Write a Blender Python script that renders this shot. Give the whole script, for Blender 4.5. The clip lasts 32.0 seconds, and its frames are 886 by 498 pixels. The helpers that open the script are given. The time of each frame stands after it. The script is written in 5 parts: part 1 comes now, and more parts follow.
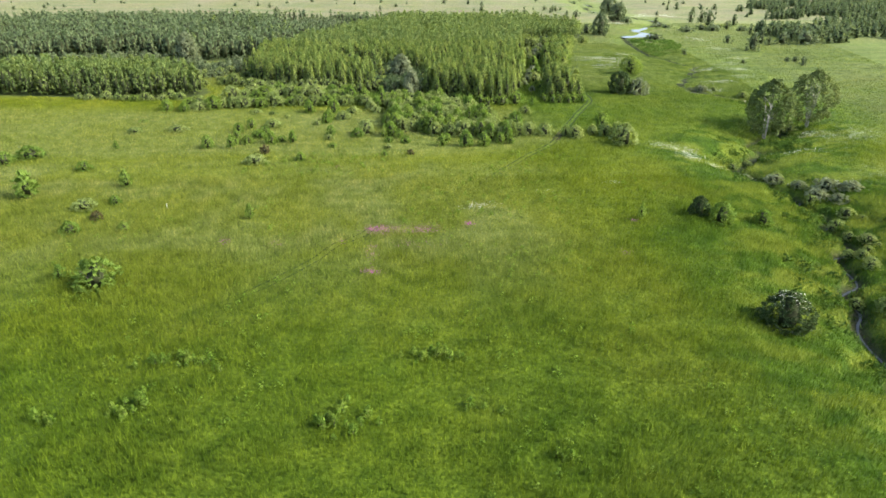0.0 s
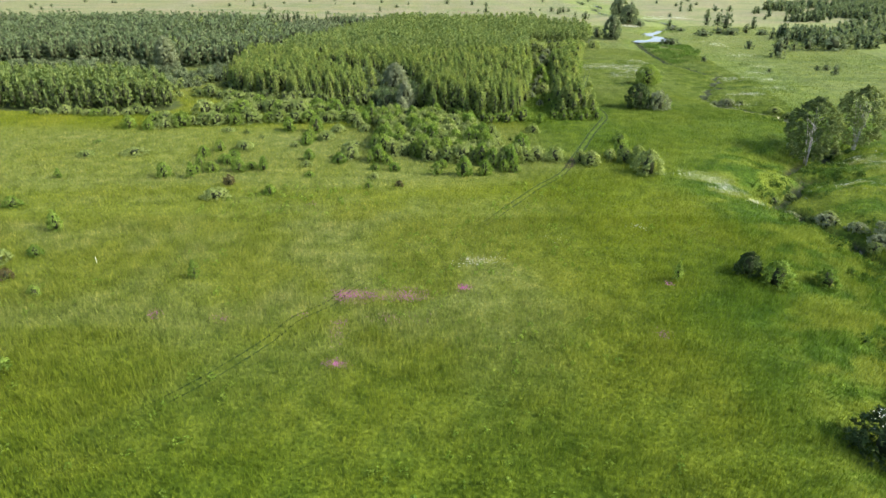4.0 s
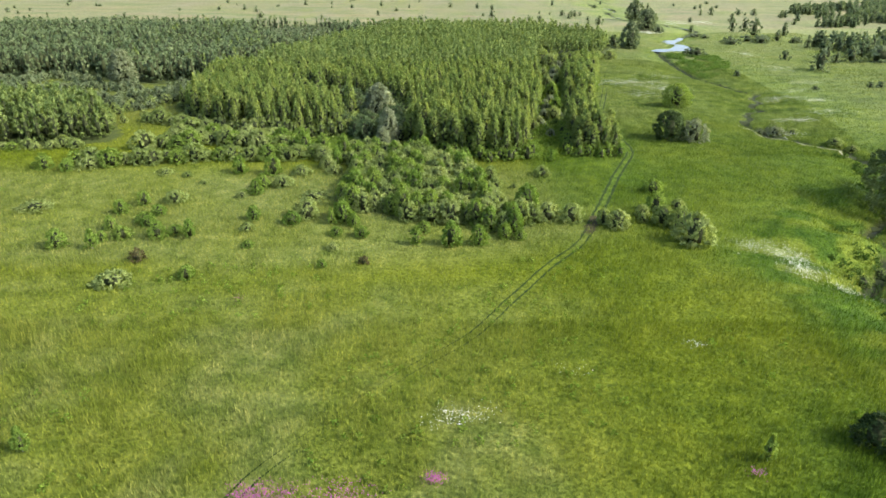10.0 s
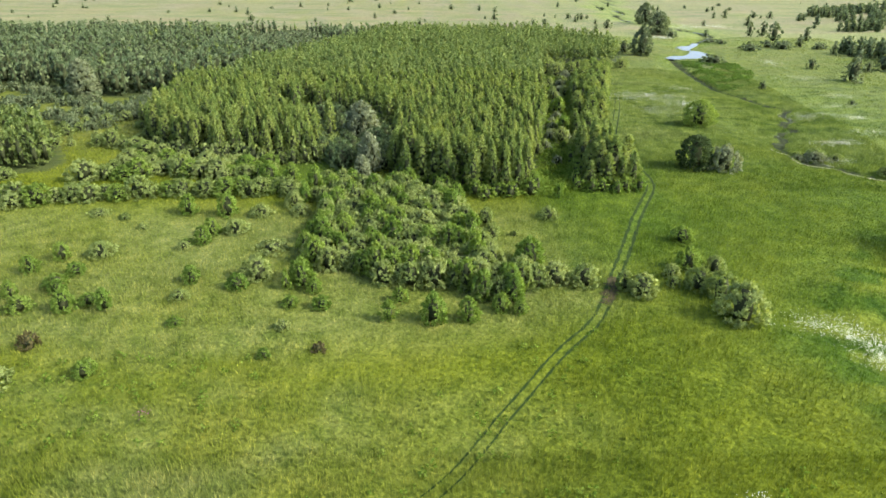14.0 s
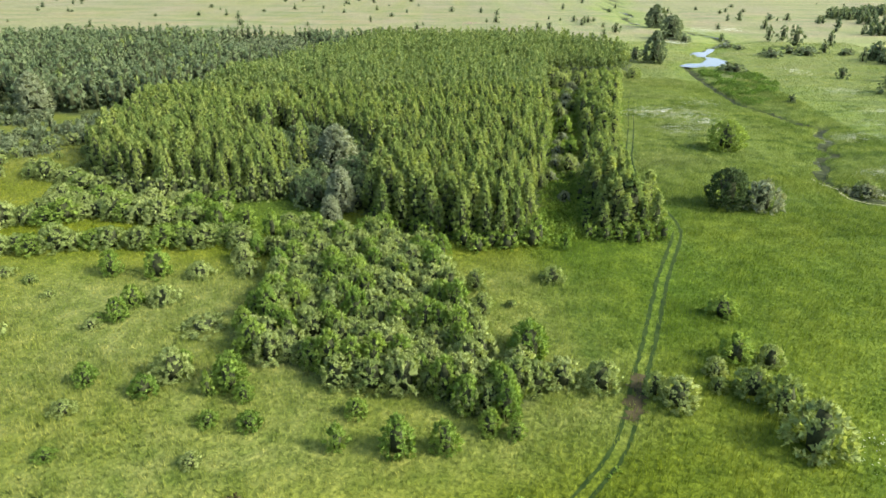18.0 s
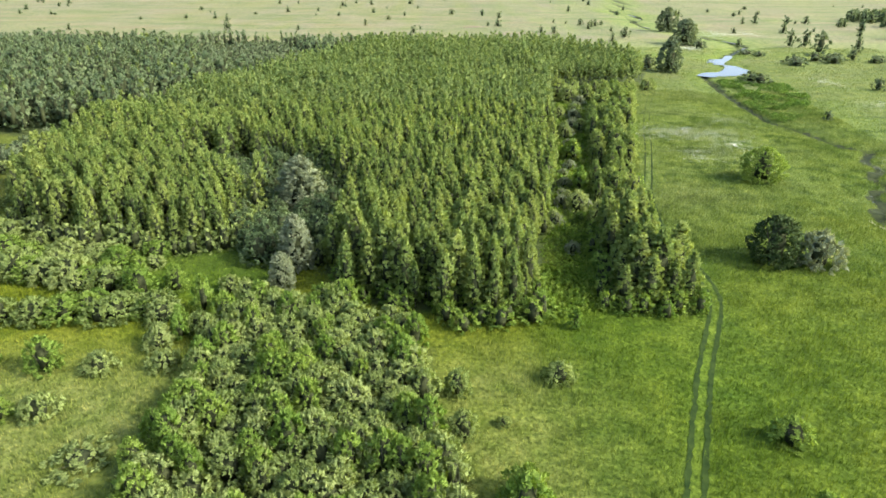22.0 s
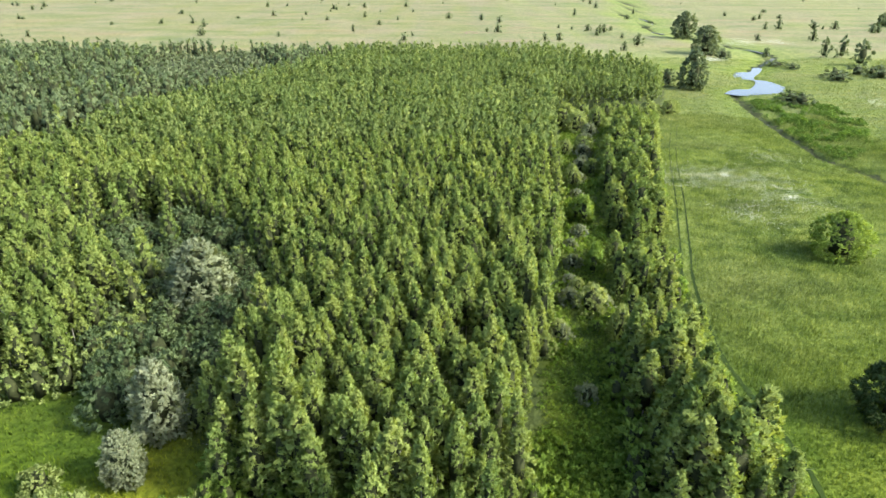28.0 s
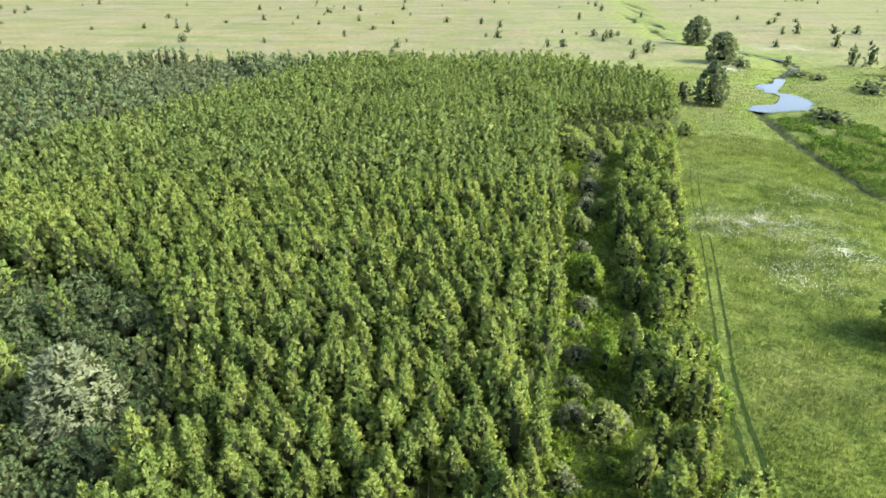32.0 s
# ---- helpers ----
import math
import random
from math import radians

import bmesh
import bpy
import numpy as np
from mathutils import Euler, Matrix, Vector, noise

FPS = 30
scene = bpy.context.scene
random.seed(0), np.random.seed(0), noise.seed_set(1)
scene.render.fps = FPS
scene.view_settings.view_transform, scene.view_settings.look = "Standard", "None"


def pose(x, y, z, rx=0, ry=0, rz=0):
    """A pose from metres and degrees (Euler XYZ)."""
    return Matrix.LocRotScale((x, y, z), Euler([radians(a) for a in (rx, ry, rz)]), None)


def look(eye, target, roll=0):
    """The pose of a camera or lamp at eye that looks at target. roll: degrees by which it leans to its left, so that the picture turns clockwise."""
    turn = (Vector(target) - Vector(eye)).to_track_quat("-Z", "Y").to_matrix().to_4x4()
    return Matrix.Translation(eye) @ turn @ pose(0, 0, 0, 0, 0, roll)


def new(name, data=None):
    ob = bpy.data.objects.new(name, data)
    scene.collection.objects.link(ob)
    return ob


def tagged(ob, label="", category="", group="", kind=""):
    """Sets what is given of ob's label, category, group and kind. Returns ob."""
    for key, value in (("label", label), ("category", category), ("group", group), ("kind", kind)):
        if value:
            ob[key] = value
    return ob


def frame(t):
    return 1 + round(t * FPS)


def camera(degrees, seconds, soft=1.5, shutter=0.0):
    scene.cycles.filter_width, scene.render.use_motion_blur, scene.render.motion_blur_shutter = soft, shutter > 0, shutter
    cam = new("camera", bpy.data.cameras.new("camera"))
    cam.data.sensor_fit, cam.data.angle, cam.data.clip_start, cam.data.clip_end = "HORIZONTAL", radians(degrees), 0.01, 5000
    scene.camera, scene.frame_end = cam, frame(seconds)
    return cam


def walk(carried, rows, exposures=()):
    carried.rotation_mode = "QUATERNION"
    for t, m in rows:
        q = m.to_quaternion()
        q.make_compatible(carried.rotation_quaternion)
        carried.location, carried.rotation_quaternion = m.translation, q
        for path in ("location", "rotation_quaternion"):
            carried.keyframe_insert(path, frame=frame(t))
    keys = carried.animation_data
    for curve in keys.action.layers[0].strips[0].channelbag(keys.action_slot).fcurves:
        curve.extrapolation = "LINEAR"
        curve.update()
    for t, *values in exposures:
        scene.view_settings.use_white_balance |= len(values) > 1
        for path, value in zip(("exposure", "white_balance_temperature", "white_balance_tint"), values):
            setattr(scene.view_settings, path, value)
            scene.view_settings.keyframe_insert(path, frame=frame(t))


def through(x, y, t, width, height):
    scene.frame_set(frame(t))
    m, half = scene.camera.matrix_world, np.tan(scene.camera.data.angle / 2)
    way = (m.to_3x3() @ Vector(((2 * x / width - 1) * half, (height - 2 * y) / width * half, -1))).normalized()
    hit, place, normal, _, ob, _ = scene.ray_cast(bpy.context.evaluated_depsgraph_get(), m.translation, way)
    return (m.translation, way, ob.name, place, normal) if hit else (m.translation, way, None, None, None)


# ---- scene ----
# ---------------------------------------------------------------- camera
cam = camera(69.01, 32.0, soft=1.6)
PATH = [  # seconds, x, y, z, heading, dip, lean
    (0, 0.00, 0.00, 50.00, -1.605, 24.840, 0.353),
    (1, 0.75, 6.84, 49.99, -1.538, 24.874, 0.377),
    (2, 1.53, 13.68, 49.97, -1.435, 24.893, 0.414),
    (3, 2.34, 20.53, 49.93, -1.305, 24.911, 0.453),
    (4, 3.15, 27.38, 49.87, -1.188, 24.949, 0.469),
    (5, 4.00, 34.26, 49.81, -1.091, 24.968, 0.474),
    (6, 4.91, 41.18, 49.76, -0.982, 24.965, 0.481),
    (7, 5.89, 48.15, 49.72, -0.824, 24.972, 0.492),
    (8, 6.90, 55.07, 49.68, -0.661, 24.978, 0.487),
    (9, 7.88, 61.87, 49.64, -0.543, 24.965, 0.451),
    (10, 8.78, 68.63, 49.58, -0.455, 24.948, 0.394),
    (11, 9.61, 75.43, 49.52, -0.370, 24.941, 0.339),
    (12, 10.46, 82.31, 49.46, -0.281, 24.944, 0.324),
    (13, 11.40, 89.25, 49.41, -0.183, 24.948, 0.365),
    (14, 12.40, 96.12, 49.36, -0.073, 24.955, 0.384),
    (15, 13.41, 102.83, 49.33, 0.049, 24.965, 0.315),
    (16, 14.42, 109.55, 49.29, 0.172, 24.969, 0.225),
    (17, 15.41, 116.46, 49.23, 0.285, 24.959, 0.195),
    (18, 16.37, 123.42, 49.11, 0.381, 24.950, 0.203),
    (19, 17.29, 130.27, 48.93, 0.463, 24.956, 0.211),
    (20, 18.20, 137.08, 48.73, 0.551, 24.956, 0.203),
    (21, 19.11, 143.97, 48.56, 0.659, 24.931, 0.177),
    (22, 20.05, 150.93, 48.41, 0.764, 24.902, 0.143),
    (23, 21.03, 157.94, 48.28, 0.840, 24.892, 0.111),
    (24, 22.00, 164.95, 48.15, 0.898, 24.887, 0.088),
    (25, 22.94, 171.93, 48.03, 0.956, 24.869, 0.078),
    (26, 23.89, 178.86, 47.93, 1.027, 24.861, 0.078),
    (27, 24.92, 185.77, 47.84, 1.114, 24.881, 0.078),
    (28, 25.97, 192.65, 47.79, 1.205, 24.895, 0.055),
    (29, 27.02, 199.51, 47.80, 1.287, 24.872, -0.003),
    (30, 28.06, 206.28, 47.80, 1.377, 24.841, -0.057),
    (31, 29.12, 212.91, 47.76, 1.490, 24.832, -0.066),
    (32, 30.19, 219.44, 47.70, 1.618, 24.840, -0.046),
]
walk(cam, [(t, pose(x, y, z, 90 - dip, 0, head) @ pose(0, 0, 0, 0, 0, lean)) for t, x, y, z, head, dip, lean in PATH],
     exposures=[(0, 1.69, 6250, 13), (6, 1.58, 6250, 13), (12, 1.60, 6250, 13), (20, 1.72, 6250, 13), (32, 1.84, 6250, 13)])

# ---------------------------------------------------------------- light
SUN_AZIMUTH, SUN_HEIGHT = 107, 36  # degrees, clockwise from +y
world = bpy.data.worlds.new("sky")
scene.world = world
world.use_nodes = True
sky = world.node_tree.nodes.new("ShaderNodeTexSky")
sky.sky_type, sky.sun_disc = "NISHITA", False
sky.sun_elevation, sky.sun_rotation = radians(SUN_HEIGHT), radians(SUN_AZIMUTH)
sky.air_density, sky.dust_density = 1.0, 3.0
world.node_tree.links.new(sky.outputs[0], world.node_tree.nodes["Background"].inputs[0])
world.node_tree.nodes["Background"].inputs[1].default_value = 0.15
sun = new("sun", bpy.data.lights.new("sun", "SUN"))
sun.data.energy, sun.data.angle, sun.data.color = 2.4, radians(9.0), (1.0, 0.94, 0.82)
sun_from = Vector((math.sin(radians(SUN_AZIMUTH)) * math.cos(radians(SUN_HEIGHT)),
                   math.cos(radians(SUN_AZIMUTH)) * math.cos(radians(SUN_HEIGHT)), math.sin(radians(SUN_HEIGHT))))
sun.matrix_world = look(sun_from * 400, (0, 0, 0))

# ---------------------------------------------------------------- plan
RIVER = [(30, -260), (50, -60), (62, 40), (66, 70), (71, 88), (78, 104), (86, 118), (90, 132), (90, 146), (88, 158), (84, 167), (93, 175.6), (102, 184), (96.5, 189.5),
         (99, 194), (110, 199), (117, 205), (121, 214), (125, 230), (124.5, 246), (118, 253), (109, 260), (108, 271), (112, 283), (120, 294), (126, 307), (132, 322),
         (127, 338), (121, 355), (122, 372), (123, 391), (126, 418), (129, 437), (142, 446), (150, 458), (149, 475), (160, 494), (186, 535),
         (176, 575), (168, 610), (150, 650), (170, 700), (160, 770), (200, 850), (190, 950), (260, 1100), (300, 1400)]


def winding(points):
    """The stream's line with its small bends, to the end of the near valley."""
    out, s = [], 0.0
    for (ax, ay), (bx, by) in zip(points, points[1:]):
        ln = math.hypot(bx - ax, by - ay)
        n = max(1, int(ln / 4.5)) if ay < 330 else 1
        for k in range(n):
            u = k / n
            w = (1.5 * math.sin((s + u * ln) * 0.42) + 0.9 * math.sin((s + u * ln) * 0.83 + 1.0)) if 45 < ay < 330 else 0.0
            out.append((ax + (bx - ax) * u - (by - ay) / ln * w, ay + (by - ay) * u + (bx - ax) / ln * w))
        s += ln
    return out + [points[-1]]


RIVER = winding(RIVER)


def river_distance(x, y):
    """Distance in plan from (x, y), arrays, to the middle of the stream."""
    best = np.full(np.shape(x), 1e9)
    for (ax, ay), (bx, by) in zip(RIVER, RIVER[1:]):
        ux, uy = bx - ax, by - ay
        s = np.clip(((x - ax) * ux + (y - ay) * uy) / (ux * ux + uy * uy), 0, 1)
        best = np.minimum(best, np.hypot(x - ax - s * ux, y - ay - s * uy))
    return best
def ground_height(x, y):
    """Height of the ground: a flat meadow, a valley along the stream, low swells."""
    x, y = np.asarray(x, float), np.asarray(y, float)
    d = river_distance(x, y)
    near = 1 / (1 + np.exp((y - 225) / 14))
    depth, width = 1.2 + 1.9 * near, 10 + 4 * near
    z = -depth * np.exp(-(d / width) ** 2) - (0.9 + 1.0 * near) * np.exp(-(d / (1.5 + 0.5 * near)) ** 4)
    rim = 7.5 + 3.5 * np.sin(x * 0.33 + 1.7 * np.sin(y * 0.19)) * np.cos(y * 0.27 + 0.4)
    z = z - 1.0 * near / (1 + np.exp((d - rim) / 0.5))
    z = z - 0.9 * np.exp(-(((x - 60) / 12) ** 2 + ((y - 80) / 13) ** 2) ** 2)
    z = z + 1.5 * np.exp(-(((x - 85) / 11) ** 2 + ((y - 187) / 9) ** 2) ** 2) + 1.0 * np.exp(-(((x - 101) / 9) ** 2 + ((y - 170) / 9) ** 2) ** 2)
    z = z + 0.22 * np.sin(x * 0.071 + 1.3 * np.sin(y * 0.043)) * np.sin(y * 0.06 + 0.7) + 0.07 * np.sin(x * 0.31 + y * 0.13) * np.sin(y * 0.27 - x * 0.09)
    return z


def height_at(x, y):
    return float(ground_height(x, y))


def value_noise(x, y, size, seed):
    """Smooth noise between 0 and 1 over the plan, with lumps of the given size."""
    table = np.random.default_rng(seed).random((64, 64))
    u, v = np.asarray(x) / size, np.asarray(y) / size
    i, j = np.floor(u).astype(int), np.floor(v).astype(int)
    a, b = u - i, v - j
    a, b = a * a * (3 - 2 * a), b * b * (3 - 2 * b)
    g = lambda p, q: table[p % 64, q % 64]
    return (g(i, j) * (1 - a) + g(i + 1, j) * a) * (1 - b) + (g(i, j + 1) * (1 - a) + g(i + 1, j + 1) * a) * b


def inside(poly, x, y):
    """Which of the points, arrays, lie in the polygon."""
    x, y = np.asarray(x), np.asarray(y)
    hit = np.zeros(x.shape, bool)
    for (ax, ay), (bx, by) in zip(poly, poly[1:] + poly[:1]):
        if ay != by:
            hit ^= ((ay > y) != (by > y)) & (x < (bx - ax) * (y - ay) / (by - ay) + ax)
    return hit


def path_points(points, step):
    """A smooth line through the points, sampled every step metres."""
    p = np.array([points[0]] + list(points) + [points[-1]], float)
    out = []
    for k in range(1, len(p) - 2):
        n = max(2, int(np.hypot(*(p[k + 1] - p[k])) / step))
        for s in np.arange(n) / n:
            out.append(0.5 * (2 * p[k] + (p[k + 1] - p[k - 1]) * s + (2 * p[k - 1] - 5 * p[k] + 4 * p[k + 1] - p[k + 2]) * s ** 2
                              + (3 * p[k] - p[k - 1] - 3 * p[k + 1] + p[k + 2]) * s ** 3))
    return np.array(out + [p[-1]])


def scatter(poly, spacing, seed, jitter=0.42):
    """Points of a shaken grid within the polygon."""
    rng = np.random.default_rng(seed)
    xs, ys = [p[0] for p in poly], [p[1] for p in poly]
    gx, gy = np.meshgrid(np.arange(min(xs), max(xs), spacing), np.arange(min(ys), max(ys), spacing * 0.87))
    gx = gx + (np.arange(gx.shape[0]) % 2)[:, None] * spacing / 2
    x = (gx + rng.normal(0, jitter * spacing * 0.6, gx.shape)).ravel()
    y = (gy + rng.normal(0, jitter * spacing * 0.6, gy.shape)).ravel()
    keep = inside(poly, x, y)
    return x[keep], y[keep]


TRACK = [(-40, 78), (-34, 85), (-28.5, 91.7), (-24.2, 97.1), (-19.7, 104.2), (-17, 110), (-12.5, 115), (-8.8, 121.5), (4.3, 137), (13, 145.5),
         (20.5, 157), (28.5, 169), (34.5, 176.5), (37.8, 183), (40, 188.5), (44.6, 199.5), (48.7, 209.8), (52, 218), (57, 229), (60, 236),
         (61.2, 243), (60.8, 251), (60.0, 259), (60.2, 267), (63.0, 284), (66.6, 297), (73.4, 322), (81, 352), (92, 388), (103, 425)]
track_line = path_points(TRACK, 0.8)


def track_distance(x, y):
    best = np.full(np.shape(x), 1e9)
    for k in range(0, len(track_line) - 4, 4):
        (ax, ay), (bx, by) = track_line[k], track_line[k + 4]
        near = (np.abs(x - ax) < 12) & (np.abs(y - ay) < 12)
        if near.any():
            ux, uy = bx - ax, by - ay
            s = np.clip(((x[near] - ax) * ux + (y[near] - ay) * uy) / (ux * ux + uy * uy), 0, 1)
            best[near] = np.minimum(best[near], np.hypot(x[near] - ax - s * ux, y[near] - ay - s * uy))
    return best


# the woods, in plan
BIRCH_WOOD = [(2, 237), (12, 234), (22, 229.5), (32, 231), (38, 262), (44, 292), (49.5, 330), (54, 366), (60, 398), (92, 402), (103, 436), (96, 462),
              (68, 492), (-10, 496), (-28, 470), (-42, 444), (-50, 418), (-66, 385), (-74, 352), (-83, 335), (-79, 312), (-80, 290), (-67, 268), (-62, 262), (-48, 254), (-40, 255), (-28, 252.5), (-18, 256),
              (-16, 268), (-13, 284), (-3, 284), (0, 262), (-1, 248)]
BIRCH_STRIP = [(43, 235), (50, 233.2), (57, 234), (56.5, 262), (58.5, 275), (63, 296), (69, 321), (77, 352), (84, 378), (72, 380), (63, 356), (58, 330), (54, 306), (50, 284), (47, 262)]
LEFT_GROVE = [(-135, 243), (-112, 240), (-96, 242), (-84, 245), (-82, 252), (-92, 268), (-112, 280), (-150, 285), (-190, 275), (-190, 250)]
DARK_WOOD = [(-28, 470), (-42, 444), (-50, 418), (-66, 385), (-74, 352), (-85, 338), (-104, 328), (-125, 338), (-150, 346), (-190, 330), (-300, 330), (-330, 470), (-200, 508), (-60, 503), (-10, 498)]
GREY_SCRUB = [(-96, 432), (-76, 426), (-60, 420), (-46, 426), (-42, 452), (-52, 470), (-70, 500), (-104, 492)]
WILLOW_SCRUB = [(-82, 296), (-82, 312), (-86, 334), (-104, 326), (-125, 336), (-150, 344), (-200, 328), (-200, 290), (-150, 290), (-112, 285), (-95, 275)]
THICKET = [(-13, 199), (-9, 194), (-2, 192), (1, 189), (9, 188), (15, 188), (18.5, 183), (24, 183), (28, 186), (28.5, 191.5), (22, 193), (21, 199),
           (16.5, 209), (18, 216), (15.5, 226), (4, 234), (-9, 236), (-14, 228), (-10.5, 215), (-12, 208)]
EAST_WOOD = [(214, 414), (236, 402), (270, 394), (330, 392), (460, 470), (600, 760), (440, 760), (330, 690), (262, 600), (226, 530), (204, 480)]
UNDER = [(-14, 249), (-20, 258), (-23, 275), (-34, 290), (-46, 299), (-41, 307), (-26, 303), (-12, 297), (-4, 285), (-1, 262), (-2, 251)]

# ---------------------------------------------------------------- materials
def node_material(name):
    m = bpy.data.materials.new(name)
    m.use_nodes = True
    m.node_tree.nodes.clear()
    return m, m.node_tree.nodes, m.node_tree.links


def add(nodes, kind, **values):
    n = nodes.new("ShaderNode" + kind)
    for key, value in values.items():
        if key.startswith("in_"):
            n.inputs[int(key[3:])].default_value = value
    return n


def sum_node(nodes, links, op, a, b):
    n = nodes.new("ShaderNodeMath")
    n.operation = op
    for k, v in enumerate((a, b)):
        if isinstance(v, (int, float)):
            n.inputs[k].default_value = v
        else:
            links.new(v, n.inputs[k])
    return n.outputs[0]


def ramp(nodes, links, fac, stops):
    n = nodes.new("ShaderNodeValToRGB")
    el = n.color_ramp.elements
    while len(el) < len(stops):
        el.new(0.5)
    for e, (p, c) in zip(el, stops):
        e.position, e.color = p, (*c, 1)
    links.new(fac, n.inputs[0])
    return n.outputs[0]


def mix(nodes, links, fac, a, b, blend="MIX"):
    n = nodes.new("ShaderNodeMix")
    n.data_type, n.blend_type = "RGBA", blend
    for k, v in ((0, fac), (6, a), (7, b)):
        if isinstance(v, (int, float)):
            n.inputs[k].default_value = v
        elif isinstance(v, tuple):
            n.inputs[k].default_value = (*v, 1)
        else:
            links.new(v, n.inputs[k])
    return n.outputs[2]


def noise_at(nodes, links, scale, detail=3.0):
    g = nodes.new("ShaderNodeNewGeometry")
    n = nodes.new("ShaderNodeTexNoise")
    n.inputs["Scale"].default_value, n.inputs["Detail"].default_value = scale, detail
    links.new(g.outputs["Position"], n.inputs["Vector"])
    return n.outputs[0]


def attribute(nodes, name):
    n = nodes.new("ShaderNodeAttribute")
    n.attribute_name = name
    return n.outputs["Fac"]


def leaf_shader(nodes, links, colour, through=0.35, rough=0.55, bump=None):
    out = nodes.new("ShaderNodeOutputMaterial")
    p = nodes.new("ShaderNodeBsdfPrincipled")
    p.inputs["Roughness"].default_value = rough
    p.inputs["Specular IOR Level"].default_value = 0.06
    links.new(colour, p.inputs["Base Color"])
    if bump:
        b = nodes.new("ShaderNodeBump")
        b.inputs["Strength"].default_value, b.inputs["Distance"].default_value = 0.3, 0.2
        links.new(bump, b.inputs["Height"])
        links.new(b.outputs[0], p.inputs["Normal"])
    t = nodes.new("ShaderNodeBsdfTranslucent")
    warm = mix(nodes, links, 1.0, colour, (1.15, 1.1, 0.55), "MULTIPLY")
    links.new(warm, t.inputs[0])
    s = nodes.new("ShaderNodeMixShader")
    s.inputs[0].default_value = through
    links.new(p.outputs[0], s.inputs[1])
    links.new(t.outputs[0], s.inputs[2])
    links.new(s.outputs[0], out.inputs[0])


def foliage(name, low, mid, high, through=0.45, grain_scale=7.5):
    """Leaves: a tone for each plant, a little change from leaf to leaf."""
    m, nodes, links = node_material(name)
    info = nodes.new("ShaderNodeObjectInfo")
    tone = sum_node(nodes, links, "FRACT", sum_node(nodes, links, "ADD", info.outputs["Random"], attribute(nodes, "tint")), 0)
    c = ramp(nodes, links, tone, [(0.0, low), (0.5, mid), (1.0, high)])
    g = nodes.new("ShaderNodeNewGeometry")
    shade = ramp(nodes, links, g.outputs["Random Per Island"], [(0.0, (0.80, 0.83, 0.81)), (0.55, (1.0, 1.0, 1.0)), (1.0, (1.22, 1.19, 1.14))])
    c = mix(nodes, links, 1.0, c, shade, "MULTIPLY")
    grain = noise_at(nodes, links, grain_scale, 2)
    c = mix(nodes, links, 1.0, c, ramp(nodes, links, grain, [(0.34, (0.80, 0.82, 0.81)), (0.5, (0.99, 0.99, 0.99)), (0.68, (1.18, 1.16, 1.14))]), "MULTIPLY")
    leaf_shader(nodes, links, c, through, bump=grain)
    return m


def meadow_colour(nodes, links):
    """Grass of the meadow: lumps of several sizes, dry grass and lush grass where the plan has them."""
    big, middle, small = noise_at(nodes, links, 0.045, 4), noise_at(nodes, links, 0.32, 4), noise_at(nodes, links, 1.7, 3)
    fresh = ramp(nodes, links, big, [(0.3, (0.112, 0.148, 0.008)), (0.5, (0.141, 0.173, 0.011)), (0.7, (0.173, 0.194, 0.018))])
    lush = ramp(nodes, links, middle, [(0.3, (0.038, 0.092, 0.006)), (0.7, (0.072, 0.130, 0.010))])
    dry = ramp(nodes, links, middle, [(0.3, (0.146, 0.184, 0.038)), (0.7, (0.196, 0.218, 0.064))])
    valley = ramp(nodes, links, middle, [(0.3, (0.168, 0.238, 0.040)), (0.7, (0.232, 0.298, 0.068))])
    pale = ramp(nodes, links, big, [(0.3, (0.146, 0.148, 0.078)), (0.7, (0.186, 0.178, 0.106))])
    g = nodes.new("ShaderNodeNewGeometry")
    squeeze = nodes.new("ShaderNodeMapping")
    squeeze.inputs["Scale"].default_value = (0.012, 0.05, 0.05)
    links.new(g.outputs["Position"], squeeze.inputs["Vector"])
    streak = nodes.new("ShaderNodeTexNoise")
    streak.inputs["Scale"].default_value, streak.inputs["Detail"].default_value, streak.inputs["Roughness"].default_value = 1.0, 6.0, 0.65
    links.new(squeeze.outputs[0], streak.inputs["Vector"])
    pale = mix(nodes, links, 1.0, pale, ramp(nodes, links, streak.outputs[0], [(0.34, (0.66, 0.82, 0.62)), (0.46, (0.95, 1.0, 0.9)), (0.56, (1.08, 1.02, 1.08)), (0.68, (1.22, 1.02, 1.06))]), "MULTIPLY")
    c = mix(nodes, links, attribute(nodes, "dry"), fresh, dry)
    c = mix(nodes, links, attribute(nodes, "valley"), c, valley)
    c = mix(nodes, links, attribute(nodes, "lush"), c, lush)
    c = mix(nodes, links, attribute(nodes, "pale"), c, pale)
    c = mix(nodes, links, 1.0, c, ramp(nodes, links, middle, [(0.25, (0.72, 0.78, 0.7)), (0.75, (1.25, 1.2, 1.2))]), "MULTIPLY")
    return mix(nodes, links, 1.0, c, ramp(nodes, links, small, [(0.3, (0.62, 0.68, 0.62)), (0.7, (1.32, 1.28, 1.25))]), "MULTIPLY")


